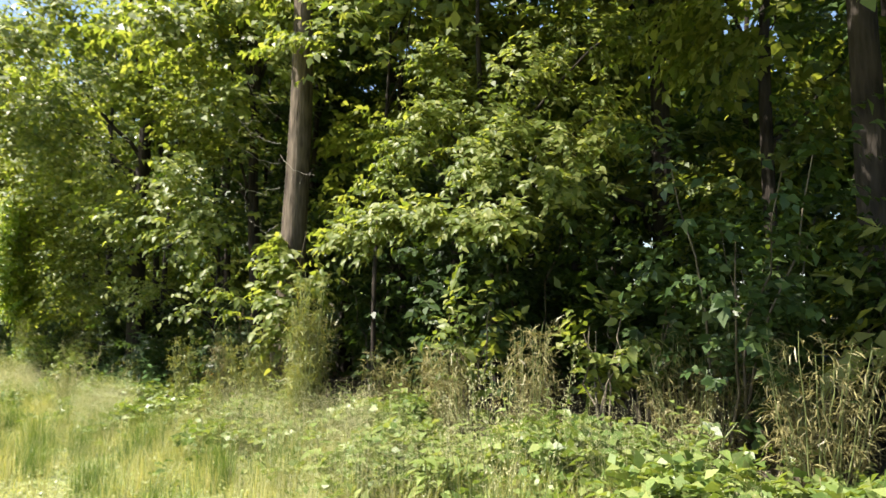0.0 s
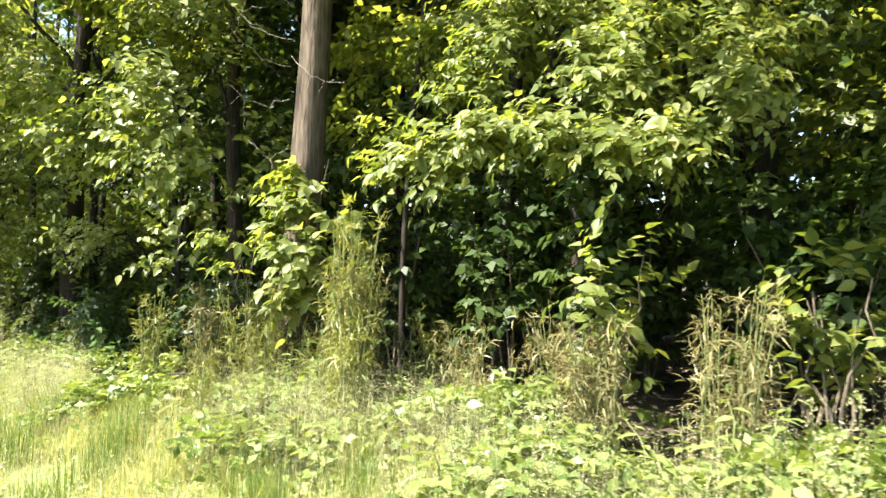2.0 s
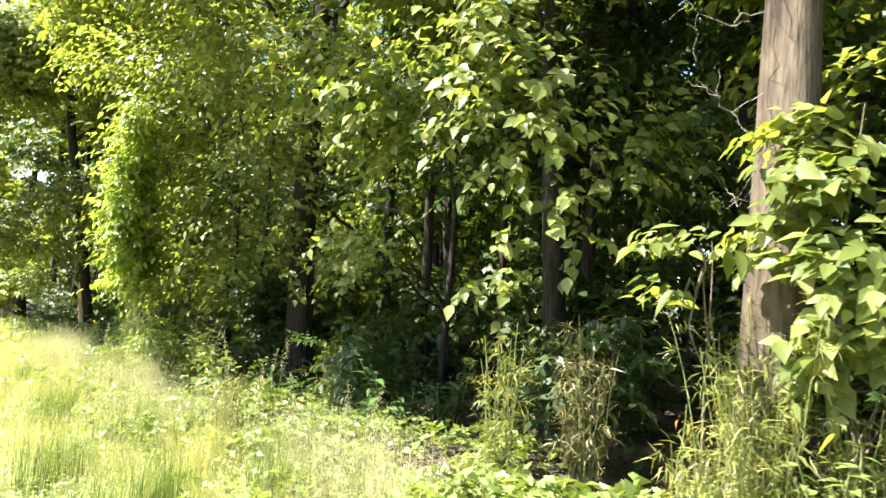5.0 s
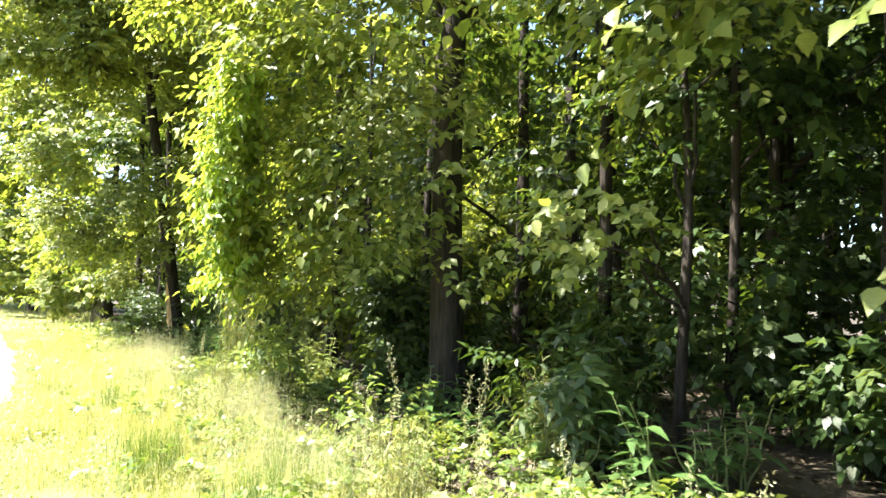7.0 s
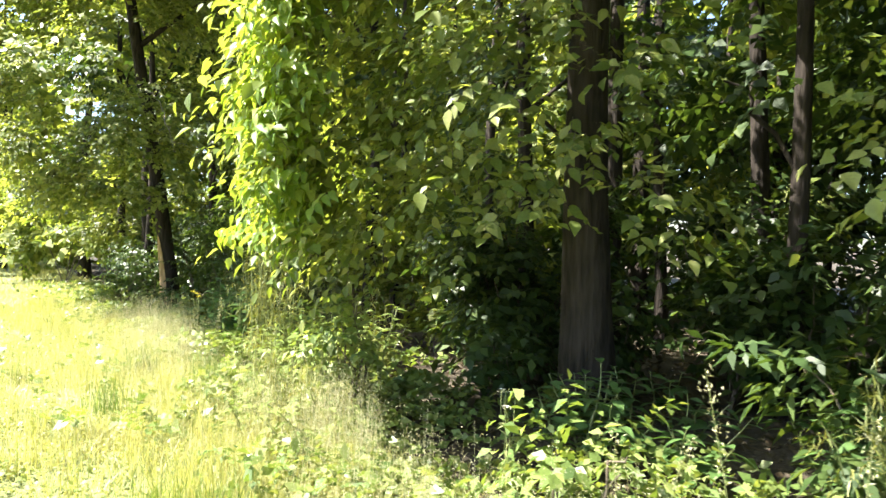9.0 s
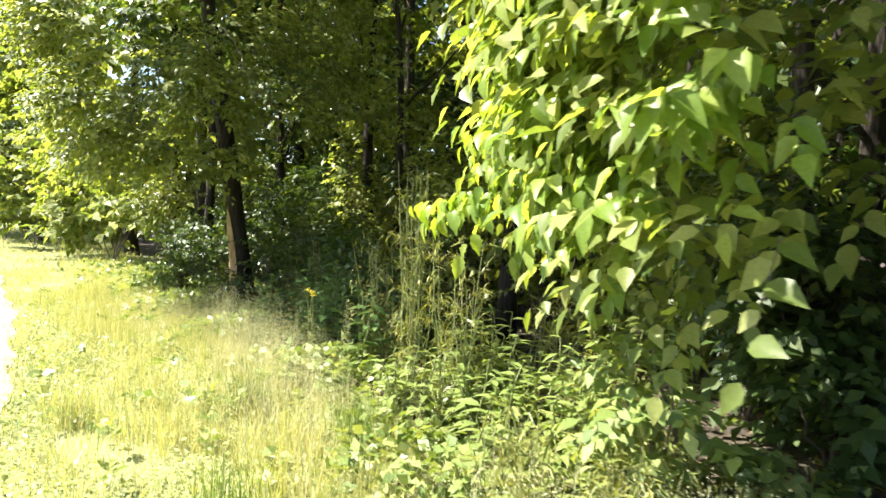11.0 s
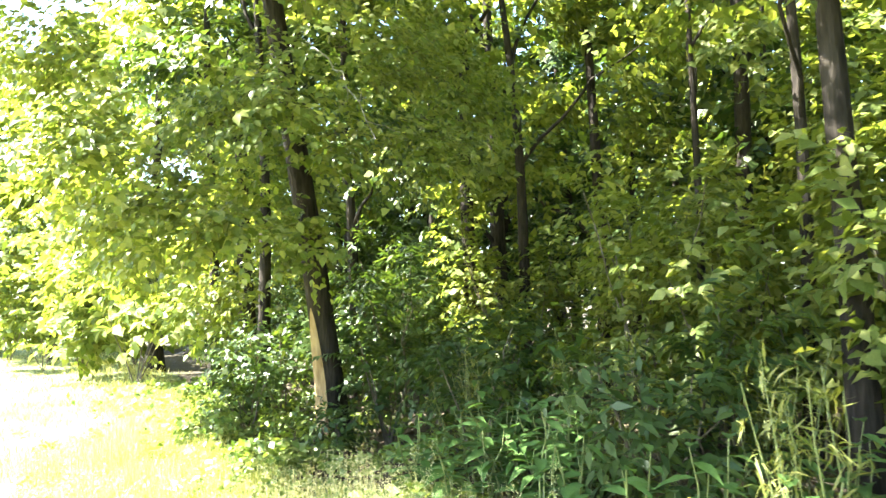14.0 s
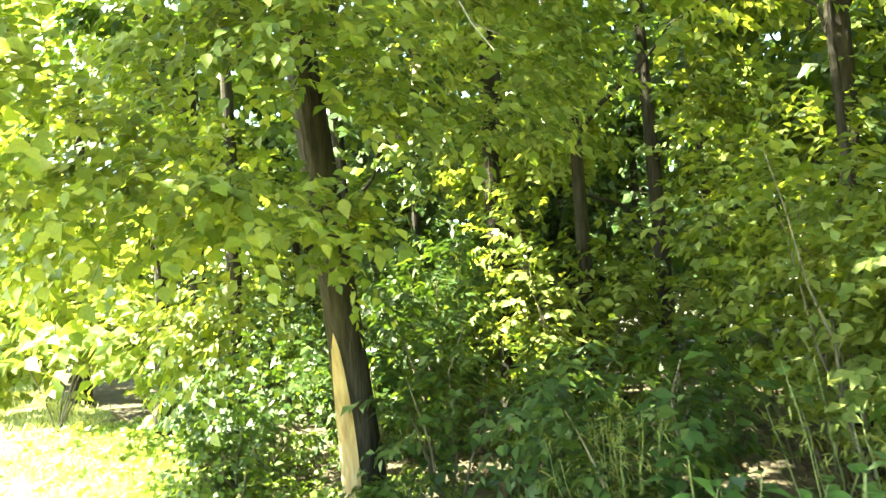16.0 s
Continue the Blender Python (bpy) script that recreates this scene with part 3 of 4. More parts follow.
# The tree whose high branches, added above the view, shade the walk's start.
tree(71, 5.72, 2.28, 11, 0.13, "dark tree with branches reaching high over the wood's edge",
     [(4.2, 4, 4.8, .8, .8, .4, 80), (3.85, 3.02, 4.4, .8, .8, .35, 80), (4.8, 4.07, 5.4, .9, .9, .5, 90), (3.21, 2.25, 4.7, .8, .8, .4, 80), (4.5, 1.99, 4.4, .9, .9, .5, 90), (5.47, 3.34, 3.6, .8, .7, .4, 70),
      (4.97, 1.36, 3.4, .8, .8, .5, 80), (3.2, 4.05, 4.0, .6, .6, .3, 60), (2.76, 3.27, 4.3, .6, .6, .3, 60), (3.24, 2.75, 3.8, .6, .6, .3, 60), (2.52, 4.49, 4.9, .7, .7, .4, 60)] + crown_clouds(72, 5.43, 2.54, 5.5, 10.5, 2.6, 14, 56),
     0.12, MAPLE, SHADE_BARK, (0, 0), limbs=7, fuller=1.4)

# Trees that stand within the wood; the last two are added for their shade.
WITHIN = [(4.1, 19.4, 9, .10, 0), (6.6, 27.7, 11, .17, 0), (7.57, 5.34, 11, .16, 0), (7.29, 3.75, 9, .09, .02), (4.86, 7.75, 8, .035, 0),
          (4.9, 24.2, 8, .085, -.05), (5.4, 21.9, 8, .05, .05), (6.2, 16.9, 10, .12, 0), (5.3, 12.4, 9, .05, 0.02), (6.59, 9.89, 11, .14, 0), (4.9, 25.4, 10, .12, -.03),
          (7.2, 22.8, 10, .13, 0), (7.9, 13.8, 11, .15, 0), (8.6, 18.8, 11, .16, 0), (5.2, 13.9, 9, .08, 0), (4.6, 16.4, 9, .09, 0), (5.2, 18.0, 10, .08, .02), (5.65, 7.14, 10, .08, 0), (5.0, 20.4, 9, .06, 0), (6.3, 24.4, 10, .1, 0), (3.4, 26.6, 9, .1, 0), (6.15, 9.01, 9, .07, 0), (6.97, 7.37, 10, .1, 0), (5.6, 11.2, 9, .08, 0), (6.6, 13.0, 10, .09, 0), (2.1, 26.9, 10, .1, 0), (1.7, 28.9, 10, .1, 0)]
for k, (x, y, high, r, tilt) in enumerate(WITHIN):
    # Lighter leaf tint where sun reaches in, darker one where shade lies.
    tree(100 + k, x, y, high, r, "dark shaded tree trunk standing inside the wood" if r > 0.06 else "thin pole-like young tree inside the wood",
         crown_clouds(200 + k, x, y, 2.2, high, 2.0, 5 if 16 < y < 22.5 else 11 if y > 17.5 else 15, 42), 0.13, MAPLE if (y > 17.5 and x > 4.3) or y < 8.5 else DEEP_SHADE, SHADE_BARK, (tilt, 0), limbs=3, group="trees of the wood", sides=8)
rng = np.random.default_rng(77)
k = 0
for gx in np.arange(7.2, 22, 2.5):
    for gy in np.arange(-5, 44, 2.9):
        x, y = gx + rng.uniform(-.9, .9) + max(0, gy - 34) * -0.15, gy + rng.uniform(-1.2, 1.2)
        if any((x - a[0]) ** 2 + (y - a[1]) ** 2 < 1.7 for a in WITHIN):
            continue
        high = rng.uniform(8, 11.5)
        far = max(0.0, gx - 7)
        # The leaf tint is chosen by zone to paint sunlit and shaded wood.
        tree(300 + k, x, y, high, rng.uniform(.07, .17), "tall shade-dark forest tree deep in the wood", crown_clouds(500 + k, x, y, 0.9 + 0.6 * rng.random(), high, 2.1, 8 if 15 < gy < 24 and gx < 13 else 14 if (gy > 18 and gx < 13) or gx > 17 else 10, int(30 - 1.2 * far) if gx < 17 else 12),
             0.17 + 0.012 * far + (0.2 if gx > 17 else 0), MAPLE if gx < 13 and (18 < gy < 26 or gy < 9) else DEEP_SHADE, SHADE_BARK, (rng.uniform(-.04, .04), 0), limbs=2, group="trees of the wood", sides=6)
        k += 1
# Trees beyond the meadow's end.
for j, (x, y) in enumerate([(2.5, 30), (1.2, 35), (3.6, 39), (-1.5, 43), (0.5, 47), (-5, 50), (-9, 54), (-13, 60), (-18, 62), (-24, 66), (-3, 56), (5.5, 33), (-31, 70), (4, 45)]):
    high = rng.uniform(9, 13)
    tree(800 + j, x, y, high, 0.17, "leafy tree at the far end of the meadow", crown_clouds(830 + j, x, y, 0.35, high, 2.6 + 0.03 * (y - 30), 23, 32),
         0.20 + 0.006 * (y - 30), MAPLE, SHADE_BARK, (0, 0), limbs=3, group="trees at the meadow's end", sides=7)


def far_bushes():
    """Bushes whose leaves reach the ground where the meadow ends."""
    for j, (x, y) in enumerate([(0.6, 31), (-.4, 34), (-1.4, 38), (.8, 37), (-2.6, 42), (-4.2, 46), (-6.5, 50), (-1.2, 45), (-9.5, 53)]):
        shrub(1260 + j, x, y, 3.4 + .04 * (y - 30), 1.9, 300, "leafy bush at the far end of the meadow", MAPLE, .2 + .006 * (y - 30), per=7, group="bushes at the meadow's end")


def thicket():
    """The tangle of leaves deep in the wood, too far in to tell one shrub from another."""
    rng = np.random.default_rng(88)
    h = Heap()
    n = 1800
    y = rng.uniform(-9, 50, n)
    x = 7.2 + rng.random(n) * 11 - np.clip(y - 30, 0, 20) * 0.25
    z = lie(x, y) + rng.random(n) ** 1.2 * 7.0
    for k in range(n):
        O, way = clump(rng, (x[k], y[k], z[k]), (.9, .9, .55), 9, (x[k], y[k], z[k] - .4))
        P, D, N = sprays(rng, O, way, .55, 7)
        P[:, 2] = np.maximum(P[:, 2], lie(P[:, 0], P[:, 1]) + .05)
        L = .2 * rng.uniform(.6, 1.2, len(P))
        leaves(h, P, D, N, L, L * .65)
    tagged(h.build("thicket", DEEP_SHADE), "dense shade-dark leafy thicket deep in the wood", "undergrowth", kind="stuff")


thicket()


# ---- shrubs, canes and weeds ----
def attach(ob, stem):
    """A piece that grows on a part; the part stands unmoved in the world."""
    ob.parent = stem
    return ob


def shrub(seed, x, y, high, wide, count, label, mat, leaf=0.10, per=8, rich=False, name="shrub", group="", narrow=0.6):
    """Several stems from one foot, and leaves."""
    rng = np.random.default_rng(seed)
    g = float(lie(x, y))
    thing = holder(name, x, y, label, "shrub", group)
    tips = []
    for s in range(5):
        a = rng.random() * 2 * math.pi
        tip = np.array([x + wide * 0.6 * math.cos(a), y + wide * 0.6 * math.sin(a), g + high * rng.uniform(.6, .95)])
        h = Heap()
        tube(h, bend(rng, (x, y, g - 0.03), tip, 7, 0.05, 0.03), np.linspace(0.014, 0.004, 7), 5)
        settle(h.build("stem", TWIG_BARK, smooth=True), thing)
        tips.append(tip)
    crown = Heap()
    for tip in tips:
        for f in (0.45, 0.75, 1.0):
            c = np.array([x, y, g]) * (1 - f) + tip * f
            O, way = clump(rng, c, (wide * .4, wide * .4, high * .2), max(2, count // 15), (x, y, g))
            P, D, N = sprays(rng, O, way, 0.28, per)
            P[:, 2] = np.maximum(P[:, 2], g + 0.03)
            L = leaf * (0.55 + 0.75 * rng.random(len(P)))
            leaves(crown, P, D, N, L, L * narrow, rich=rich)
    settle(crown.build("foliage", mat), thing)
    return thing


def cane(seed, x, y, high, wide, stems, label, mat=None, dense=72):
    """River cane: thin upright culms with tufts of narrow leaves."""
    rng = np.random.default_rng(seed)
    g = float(lie(x, y))
    thing = holder("cane_clump", x, y, label, "cane", "canes along the wood's edge")
    for s in range(stems):
        a, d = rng.random() * 2 * math.pi, wide * math.sqrt(rng.random())
        bx, by = x + d * 0.6 * math.cos(a), y + d * 0.6 * math.sin(a)
        top = high * rng.uniform(.55, 1.0)
        tip = np.array([x + 1.25 * d * math.cos(a) + rng.normal(0, .06), y + 1.25 * d * math.sin(a) + rng.normal(0, .06), g + top])
        pts = bend(rng, (bx, by, float(lie(bx, by)) - 0.02), tip, 7, 0, 0.012)
        culm = Heap()
        tube(culm, pts, np.linspace(0.006, 0.0025, 7), 4)
        stalk = settle(culm.build("culm", STALK), thing)
        nodes = 9
        n = nodes * (dense // nodes)
        node = np.repeat(np.arange(nodes), dense // nodes)
        f = np.clip(0.2 + 0.8 * (node + rng.random(nodes)[node]) / nodes, 0, 1)
        P = np.stack([np.interp(f, np.linspace(0, 1, 7), pts[:, q]) for q in range(3)], -1)
        side = rng.normal(0, 1, (nodes, 3)) * [1, 1, .35]
        P += unit(side)[node] * rng.uniform(0, .09, n)[:, None] + rng.normal(0, .012, (n, 3))
        D = unit(side)[node] * 0.8 + rng.normal(0, .6, (n, 3))
        D[:, 2] += rng.normal(0.1, 0.45, n)
        L = rng.uniform(.045, .11, n)
        tuft = Heap()
        leaves(tuft, P, D, np.array([0, 0, 1.0]) + rng.normal(0, .5, (n, 3)), L, L * 0.095, 0.1, droop=0.4)
        attach(tuft.build("foliage", mat or CANE), stalk)
    return thing


def broad_weed(seed, x, y, high, label, leaf=0.2, mat=None, stems=3, group="broad-leaved weeds", per=9, narrow=0.42, name="weed"):
    """A tall weed with large leaves up its stems, each leaf a piece of its own."""
    rng = np.random.default_rng(seed)
    g = float(lie(x, y))
    thing = holder(name, x, y, label, "weed", group)
    for s in range(stems):
        tip = np.array([x + rng.normal(0, .14), y + rng.normal(0, .14), g + high * rng.uniform(.75, 1)])
        pts = bend(rng, (x + rng.normal(0, .03), y + rng.normal(0, .03), g - .02), tip, 6, 0, .015)
        h = Heap()
        tube(h, pts, np.linspace(.009, .003, 6), 5)
        stem = settle(h.build("stem", STALK, smooth=True), thing)
        for q in range(per):
            f = 0.25 + 0.75 * (q + 1) / per
            p = np.array([np.interp(f, np.linspace(0, 1, 6), pts[:, c]) for c in range(3)])[None]
            a = q * 2.4 + rng.random()
            D = np.array([[math.cos(a), math.sin(a), rng.uniform(-.1, .45)]])
            h = Heap()
            L = leaf * (1.15 - 0.5 * f) * rng.uniform(.8, 1.15)
            leaves(h, p, D, np.array([[0, 0, 1.0]]) + rng.normal(0, .15, (1, 3)), L, L * narrow, .14, True, .35)
            attach(h.build("leaf", mat or BROAD), stem)
    return thing


CANES = [(3.19, 6.41, 1.55, .13, 36, "tall dense clump of yellow-green river cane"), (3.06, 6.3, .95, .2, 20, "ragged yellowish river cane at the grass edge"), (3.3, 6.55, 1.25, .2, 16, "brownish river cane behind a tall clump"), (3.28, 7.8, 1.15, .24, 34, "ragged river cane beside the pale trunk"), (3.57, 7.44, .75, .2, 20, "low river cane by the trunk"),
         (2.9, 9.22, 1.08, .11, 12, "thin yellowish river cane in half shade"), (3.34, 8.95, 1.12, .13, 20, "brownish river cane in half shade"), (3.68, 4.68, .85, .2, 22, "straw-coloured drooping river cane"),
         (3.93, 5.12, .9, .2, 20, "straw-coloured drooping river cane"), (3.84, 5.92, .7, .25, 12, "dim brownish river cane in the shade"), (3.8, 4.02, 1.0, .2, 24, "sunlit straw-coloured river cane"), (4.61, 3.08, .95, .32, 38, "brown dry river cane"),
         (4.36, 2.14, .95, .3, 34, "pale dry river cane"), (2.12, 17.45, 1.75, .085, 15, "tall sunlit river cane with long narrow leaves"), (2.2, 16.95, 1.3, .16, 12, "sunlit river cane with long narrow leaves"),
         (2.35, 18.3, 1.2, .28, 10, "river cane in the shade of the wood"), (2.8, 16.4, .6, .25, 8, "low sunlit river cane"), (3.1, 19.4, 1.1, .4, 12, "dim river cane in the shade of the wood"), (3.4, 20.8, 1.2, .5, 16, "dim river cane in the shade of the wood"),
         (2.9, 21.9, 1.0, .4, 20, "dim river cane in the shade of the wood"), (3.3, 12.0, .8, .3, 14, "dim river cane at the wood's edge"), (4.65, 6.99, .8, .4, 16, "dim river cane in the shade of the wood"), (3.1, 17.3, .9, .3, 8, "sunlit river cane among weeds"),
         (2.05, 11.9, .6, .15, 8, "low pale river cane at the grass edge"), (1.74, 15.35, .75, .2, 10, "low sunlit river cane at the grass edge"), (1.98, 15.05, .7, .2, 10, "low sunlit river cane at the grass edge")]
for k, (x, y, high, wide, stems, label) in enumerate(CANES):
    cane(1000 + k, x, y, high, wide, stems, label, DRY if "brown" in label or "dry" in label or "straw" in label else CANE, 108 if "dense" in label else 72)

cane(1040, 2.74, 7.86, .85, .03, 1, "thin cane with a few orange dead leaves", ORANGE, 9)
cane(1041, 2.8, 7.78, .62, .09, 9, "low yellowish river cane beside the weeds", CANE, 63)

# Dark and light leaf tints here stand for shaded and sunlit foliage.
SHRUBS = [(5.8, 19.1, 3.4, 1.2, 260, "tall pale green sapling thicket inside the wood", MAPLE, .13, False), (6.7, 20.6, 3.8, 1.3, 280, "tall pale green sapling thicket inside the wood", MAPLE, .13, False), (7.8, 21.8, 4.4, 1.4, 280, "tall pale green sapling thicket inside the wood", MAPLE, .14, False), (9.0, 23.2, 5.2, 1.6, 280, "tall pale green sapling thicket inside the wood", MAPLE, .16, False), (7.6, 19.2, 4.0, 1.3, 260, "tall pale green sapling thicket inside the wood", MAPLE, .14, False), (9.4, 20.6, 5.4, 1.6, 280, "tall pale green sapling thicket inside the wood", MAPLE, .17, False), (11.0, 22.6, 6.0, 1.8, 280, "tall pale green sapling thicket inside the wood", MAPLE, .19, False),
          (3.4, 15.3, .55, .4, 60, "low dark shrub in deep shade under the maple", DEEP_SHADE, .10, False), (4.0, 15.8, .8, .5, 90, "low dark shrub in deep shade under the maple", DEEP_SHADE, .10, False), (4.6, 15.2, .9, .5, 90, "low dark shrub in deep shade under the maple", DEEP_SHADE, .11, False),
          (3.9, 4.77, 1.3, .3, 24, "small sapling with bright drooping leaves", MAPLE, .105, True), (4.19, 3.62, 1.25, .26, 24, "small sapling with bright drooping leaves", MAPLE, .105, True),
          (2.25, 15.2, .95, .4, 90, "bright green bush at the grass edge", WEED, .08, False), (2.3, 12.9, .55, .3, 50, "low bright shrub at the grass edge", WEED, .07, False), (1.5, 24.6, .8, .45, 100, "low shade-dark shrub under the leaning tree", DEEP_SHADE, .08, False),
          (1.9, 26.2, 1.1, .6, 120, "low shade-dark shrub under the leaning tree", DEEP_SHADE, .09, False), (2.1, 25.6, 1.3, .7, 130, "low shade-dark shrub under the leaning tree", DEEP_SHADE, .09, False), (2.9, 24.9, 1.3, .6, 120, "leafy green shrub in the shade", DEEP_SHADE, .09, False), (1.9, 27.4, 1.1, .6, 120, "low shade-dark shrub under the leaning tree", DEEP_SHADE, .1, False),
          (2.0, 23.0, .5, .35, 60, "low shade-dark shrub at the foot of the leaning tree", DEEP_SHADE, .08, False), (1.65, 22.9, .4, .3, 50, "low yellow-green shrub under the leaning tree", WEED, .07, False),
          (1.0, 23.9, .5, .3, 50, "low yellow-green shrub under the leaning tree", WEED, .07, False), (2.7, 21.6, 1.5, .6, 110, "leafy green shrub in the shade", DEEP_SHADE, .10, False), (2.6, 23.2, 1.3, .5, 90, "leafy green shrub in the shade", DEEP_SHADE, .09, False), (4.2, 21.2, 2.6, .9, 170, "tall leafy green shrub in the shade", MAPLE, .10, False), (4.4, 23.8, 2.8, 1.0, 190, "tall leafy green shrub in the shade", MAPLE, .10, False), (5.6, 22.6, 3.2, 1.1, 200, "tall leafy green shrub in the shade", MAPLE, .11, False), (3.6, 25.4, 2.4, 1.0, 180, "tall leafy green shrub in the shade", DEEP_SHADE, .11, False), (5.4, 20.2, 2.8, 1.0, 180, "tall leafy green shrub in the shade", MAPLE, .11, False)]
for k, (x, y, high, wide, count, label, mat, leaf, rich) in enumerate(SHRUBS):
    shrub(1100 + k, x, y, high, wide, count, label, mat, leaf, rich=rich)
far_bushes()
rng = np.random.default_rng(31)
for k in range(74):
    y = -3 + k * 0.5 + rng.uniform(-.4, .4)
    x = float(edge(y)) + rng.uniform(1.3, 4.2)
    high, wide = rng.uniform(.9, 2.4), rng.uniform(.6, 1.0)
    if (13.7 < y < 15.4 and x < 3.5) or (4 < y < 7.5 and x < 5.2):
        continue
    # Shade is painted into the undergrowth's leaves, except in the sunnier part.
    shrub(1200 + k, x, y, high, wide, 190, "shade-dark leafy undergrowth inside the wood", MAPLE if y > 17 and x > 4.3 else DEEP_SHADE, .09 if y < 3.2 else .12, group="undergrowth", narrow=.6 if x > 4.2 else .32)

rng = np.random.default_rng(32)
k = 0
for y0, y1, n, off, high, leaf, label in ((2.0, 7.5, 38, (-.15, .9), (.25, .55), .14, "bright broad-leaved weed at the grass edge"), (10.8, 14.0, 30, (1.1, 2.3), (.35, .7), .19, "shaded broad-leaved weed under the trees"),
                                          (15.4, 17.3, 22, (.35, 1.5), (.3, .6), .14, "sunlit broad-leaved weed at the grass edge"), (18.4, 22.0, 36, (.55, 1.8), (.5, .85), .22, "large dark green weed with long pointed leaves")):
    for j in range(n):
        y = rng.uniform(y0, y1)
        broad_weed(1300 + k, float(edge(y)) + rng.uniform(*off), y, rng.uniform(*high), label, leaf, WEED if leaf < .15 else BROAD)
        k += 1
for j in range(6):
    y = rng.uniform(3.1, 4.8)
    broad_weed(1400 + j, float(edge(y)) + rng.uniform(-.55, .25), y, rng.uniform(.3, .5), "bright broad-leaved weed in front of the canes", .16, WEED, narrow=.55)
broad_weed(1390, 3.40, 7.15, .62, "glossy dark-leaved weed at the foot of the cane", .18, BROAD, 4)
for j, (x, y, high) in enumerate([(1.5, 14.7, .4), (1.62, 15.0, .45), (1.86, 14.65, .4), (1.46, 15.25, .4), (1.7, 15.75, .45)]):
    broad_weed(1420 + j, x, y, high, "sunlit broad-leaved weed at the grass edge", .13, WEED)
for j in range(20):
    y = rng.uniform(15.9, 17.3)
    broad_weed(1440 + j, rng.uniform(1.85, 2.95), y, rng.uniform(.5, .85), "tall sunlit weed with long pointed leaves beside the canes", .17, WEED, 3, per=12, narrow=.32)
broad_weed(1391, 3.3, 12.3, .8, "tall dark weed with whorled leaves", .22, BROAD, 3)


def flowering(seed, x, y, high, mat, label, heads):
    rng = np.random.default_rng(seed)
    g = float(lie(x, y))
    thing = holder("wildflower", x, y, label, "flower")
    for s in range(heads):
        tip = np.array([x + rng.normal(0, .05), y + rng.normal(0, .05), g + high * rng.uniform(.85, 1)])
        h = Heap()
        pts = bend(rng, (x, y, g - .02), tip, 6, 0, .01)
        tube(h, pts, np.linspace(.004, .0025, 6), 5)
        stem = settle(h.build("stem", STALK, smooth=True), thing)
        h = Heap()
        n = 16
        a = rng.random(n) * 2 * math.pi
        r = rng.random(n) * .022
        P = tip + np.stack([np.cos(a) * r, np.sin(a) * r, rng.normal(0, .006, n)], -1)
        leaves(h, P, np.stack([np.cos(a), np.sin(a), .4 + 0 * a], -1), np.array([0, 0, 1.0]) + 0 * P, .017, .009)
        attach(h.build("flower_head", mat), stem)
        h = Heap()
        f = rng.uniform(.2, .8, 6)
        P = np.stack([np.interp(f, np.linspace(0, 1, 6), pts[:, q]) for q in range(3)], -1)
        leaves(h, P, rng.normal(0, 1, (6, 3)) * [1, 1, .4], np.array([0, 0, 1.0]) + 0 * P, .06, .014)
        attach(h.build("foliage", STALK), stem)


flowering(1, 1.70, 18.42, .78, PETAL, "yellow ragwort flower at the edge of the shade", 3)
flowering(2, 2.45, 13.65, .52, WHITE_PETAL, "white umbel flower among shaded weeds", 4)


def tall_spike(seed, x, y, high, label, spikes=1):
    """A tall dock-like stalk with a seed spike."""
    rng = np.random.default_rng(seed)
    g = float(lie(x, y))
    thing = holder("seed_stalk", x, y, label, "weed", "seed stalks at the grass edge")
    for s in range(spikes):
        tip = np.array([x + rng.normal(0, .12), y + rng.normal(0, .12), g + high * rng.uniform(.8, 1)])
        pts = bend(rng, (x, y, g - .02), tip, 8, 0, .012)
        h = Heap()
        tube(h, pts, np.linspace(.0028, .0011, 8), 5)
        stem = settle(h.build("stem", STALK, smooth=True), thing)
        n = 100
        f = 1 - 0.42 * rng.random(n) ** 1.2
        P = np.stack([np.interp(f, np.linspace(0, 1, 8), pts[:, q]) for q in range(3)], -1) + rng.normal(0, .014, (n, 3))
        h = Heap()
        leaves(h, P, rng.normal(0, .8, (n, 3)) + [0, 0, 1.0], rng.normal(0, 1, (n, 3)), .014, .0045)
        tagged(attach(h.build("seed_spike", STRAW), stem), kind="stuff")


for k, (x, y, high, n) in enumerate([(1.94, 10.2, .85, 3), (2.2, 9.9, .8, 2), (2.0, 11.0, .75, 3), (1.95, 12.4, .8, 2), (2.35, 11.8, .9, 2), (2.15, 12.0, 1.0, 1), (2.05, 17.0, 1.05, 1), (1.75, 18.0, .7, 2), (2.3, 4.05, .95, 4), (1.87, 2.17, 1.25, 6), (2.45, 3.09, .9, 3), (1.8, 19.3, .7, 2), (1.6, 20.2, .65, 3)]):
    tall_spike(1500 + k, x, y, high, "thin stalk with a pale seed spike at the grass edge", n)


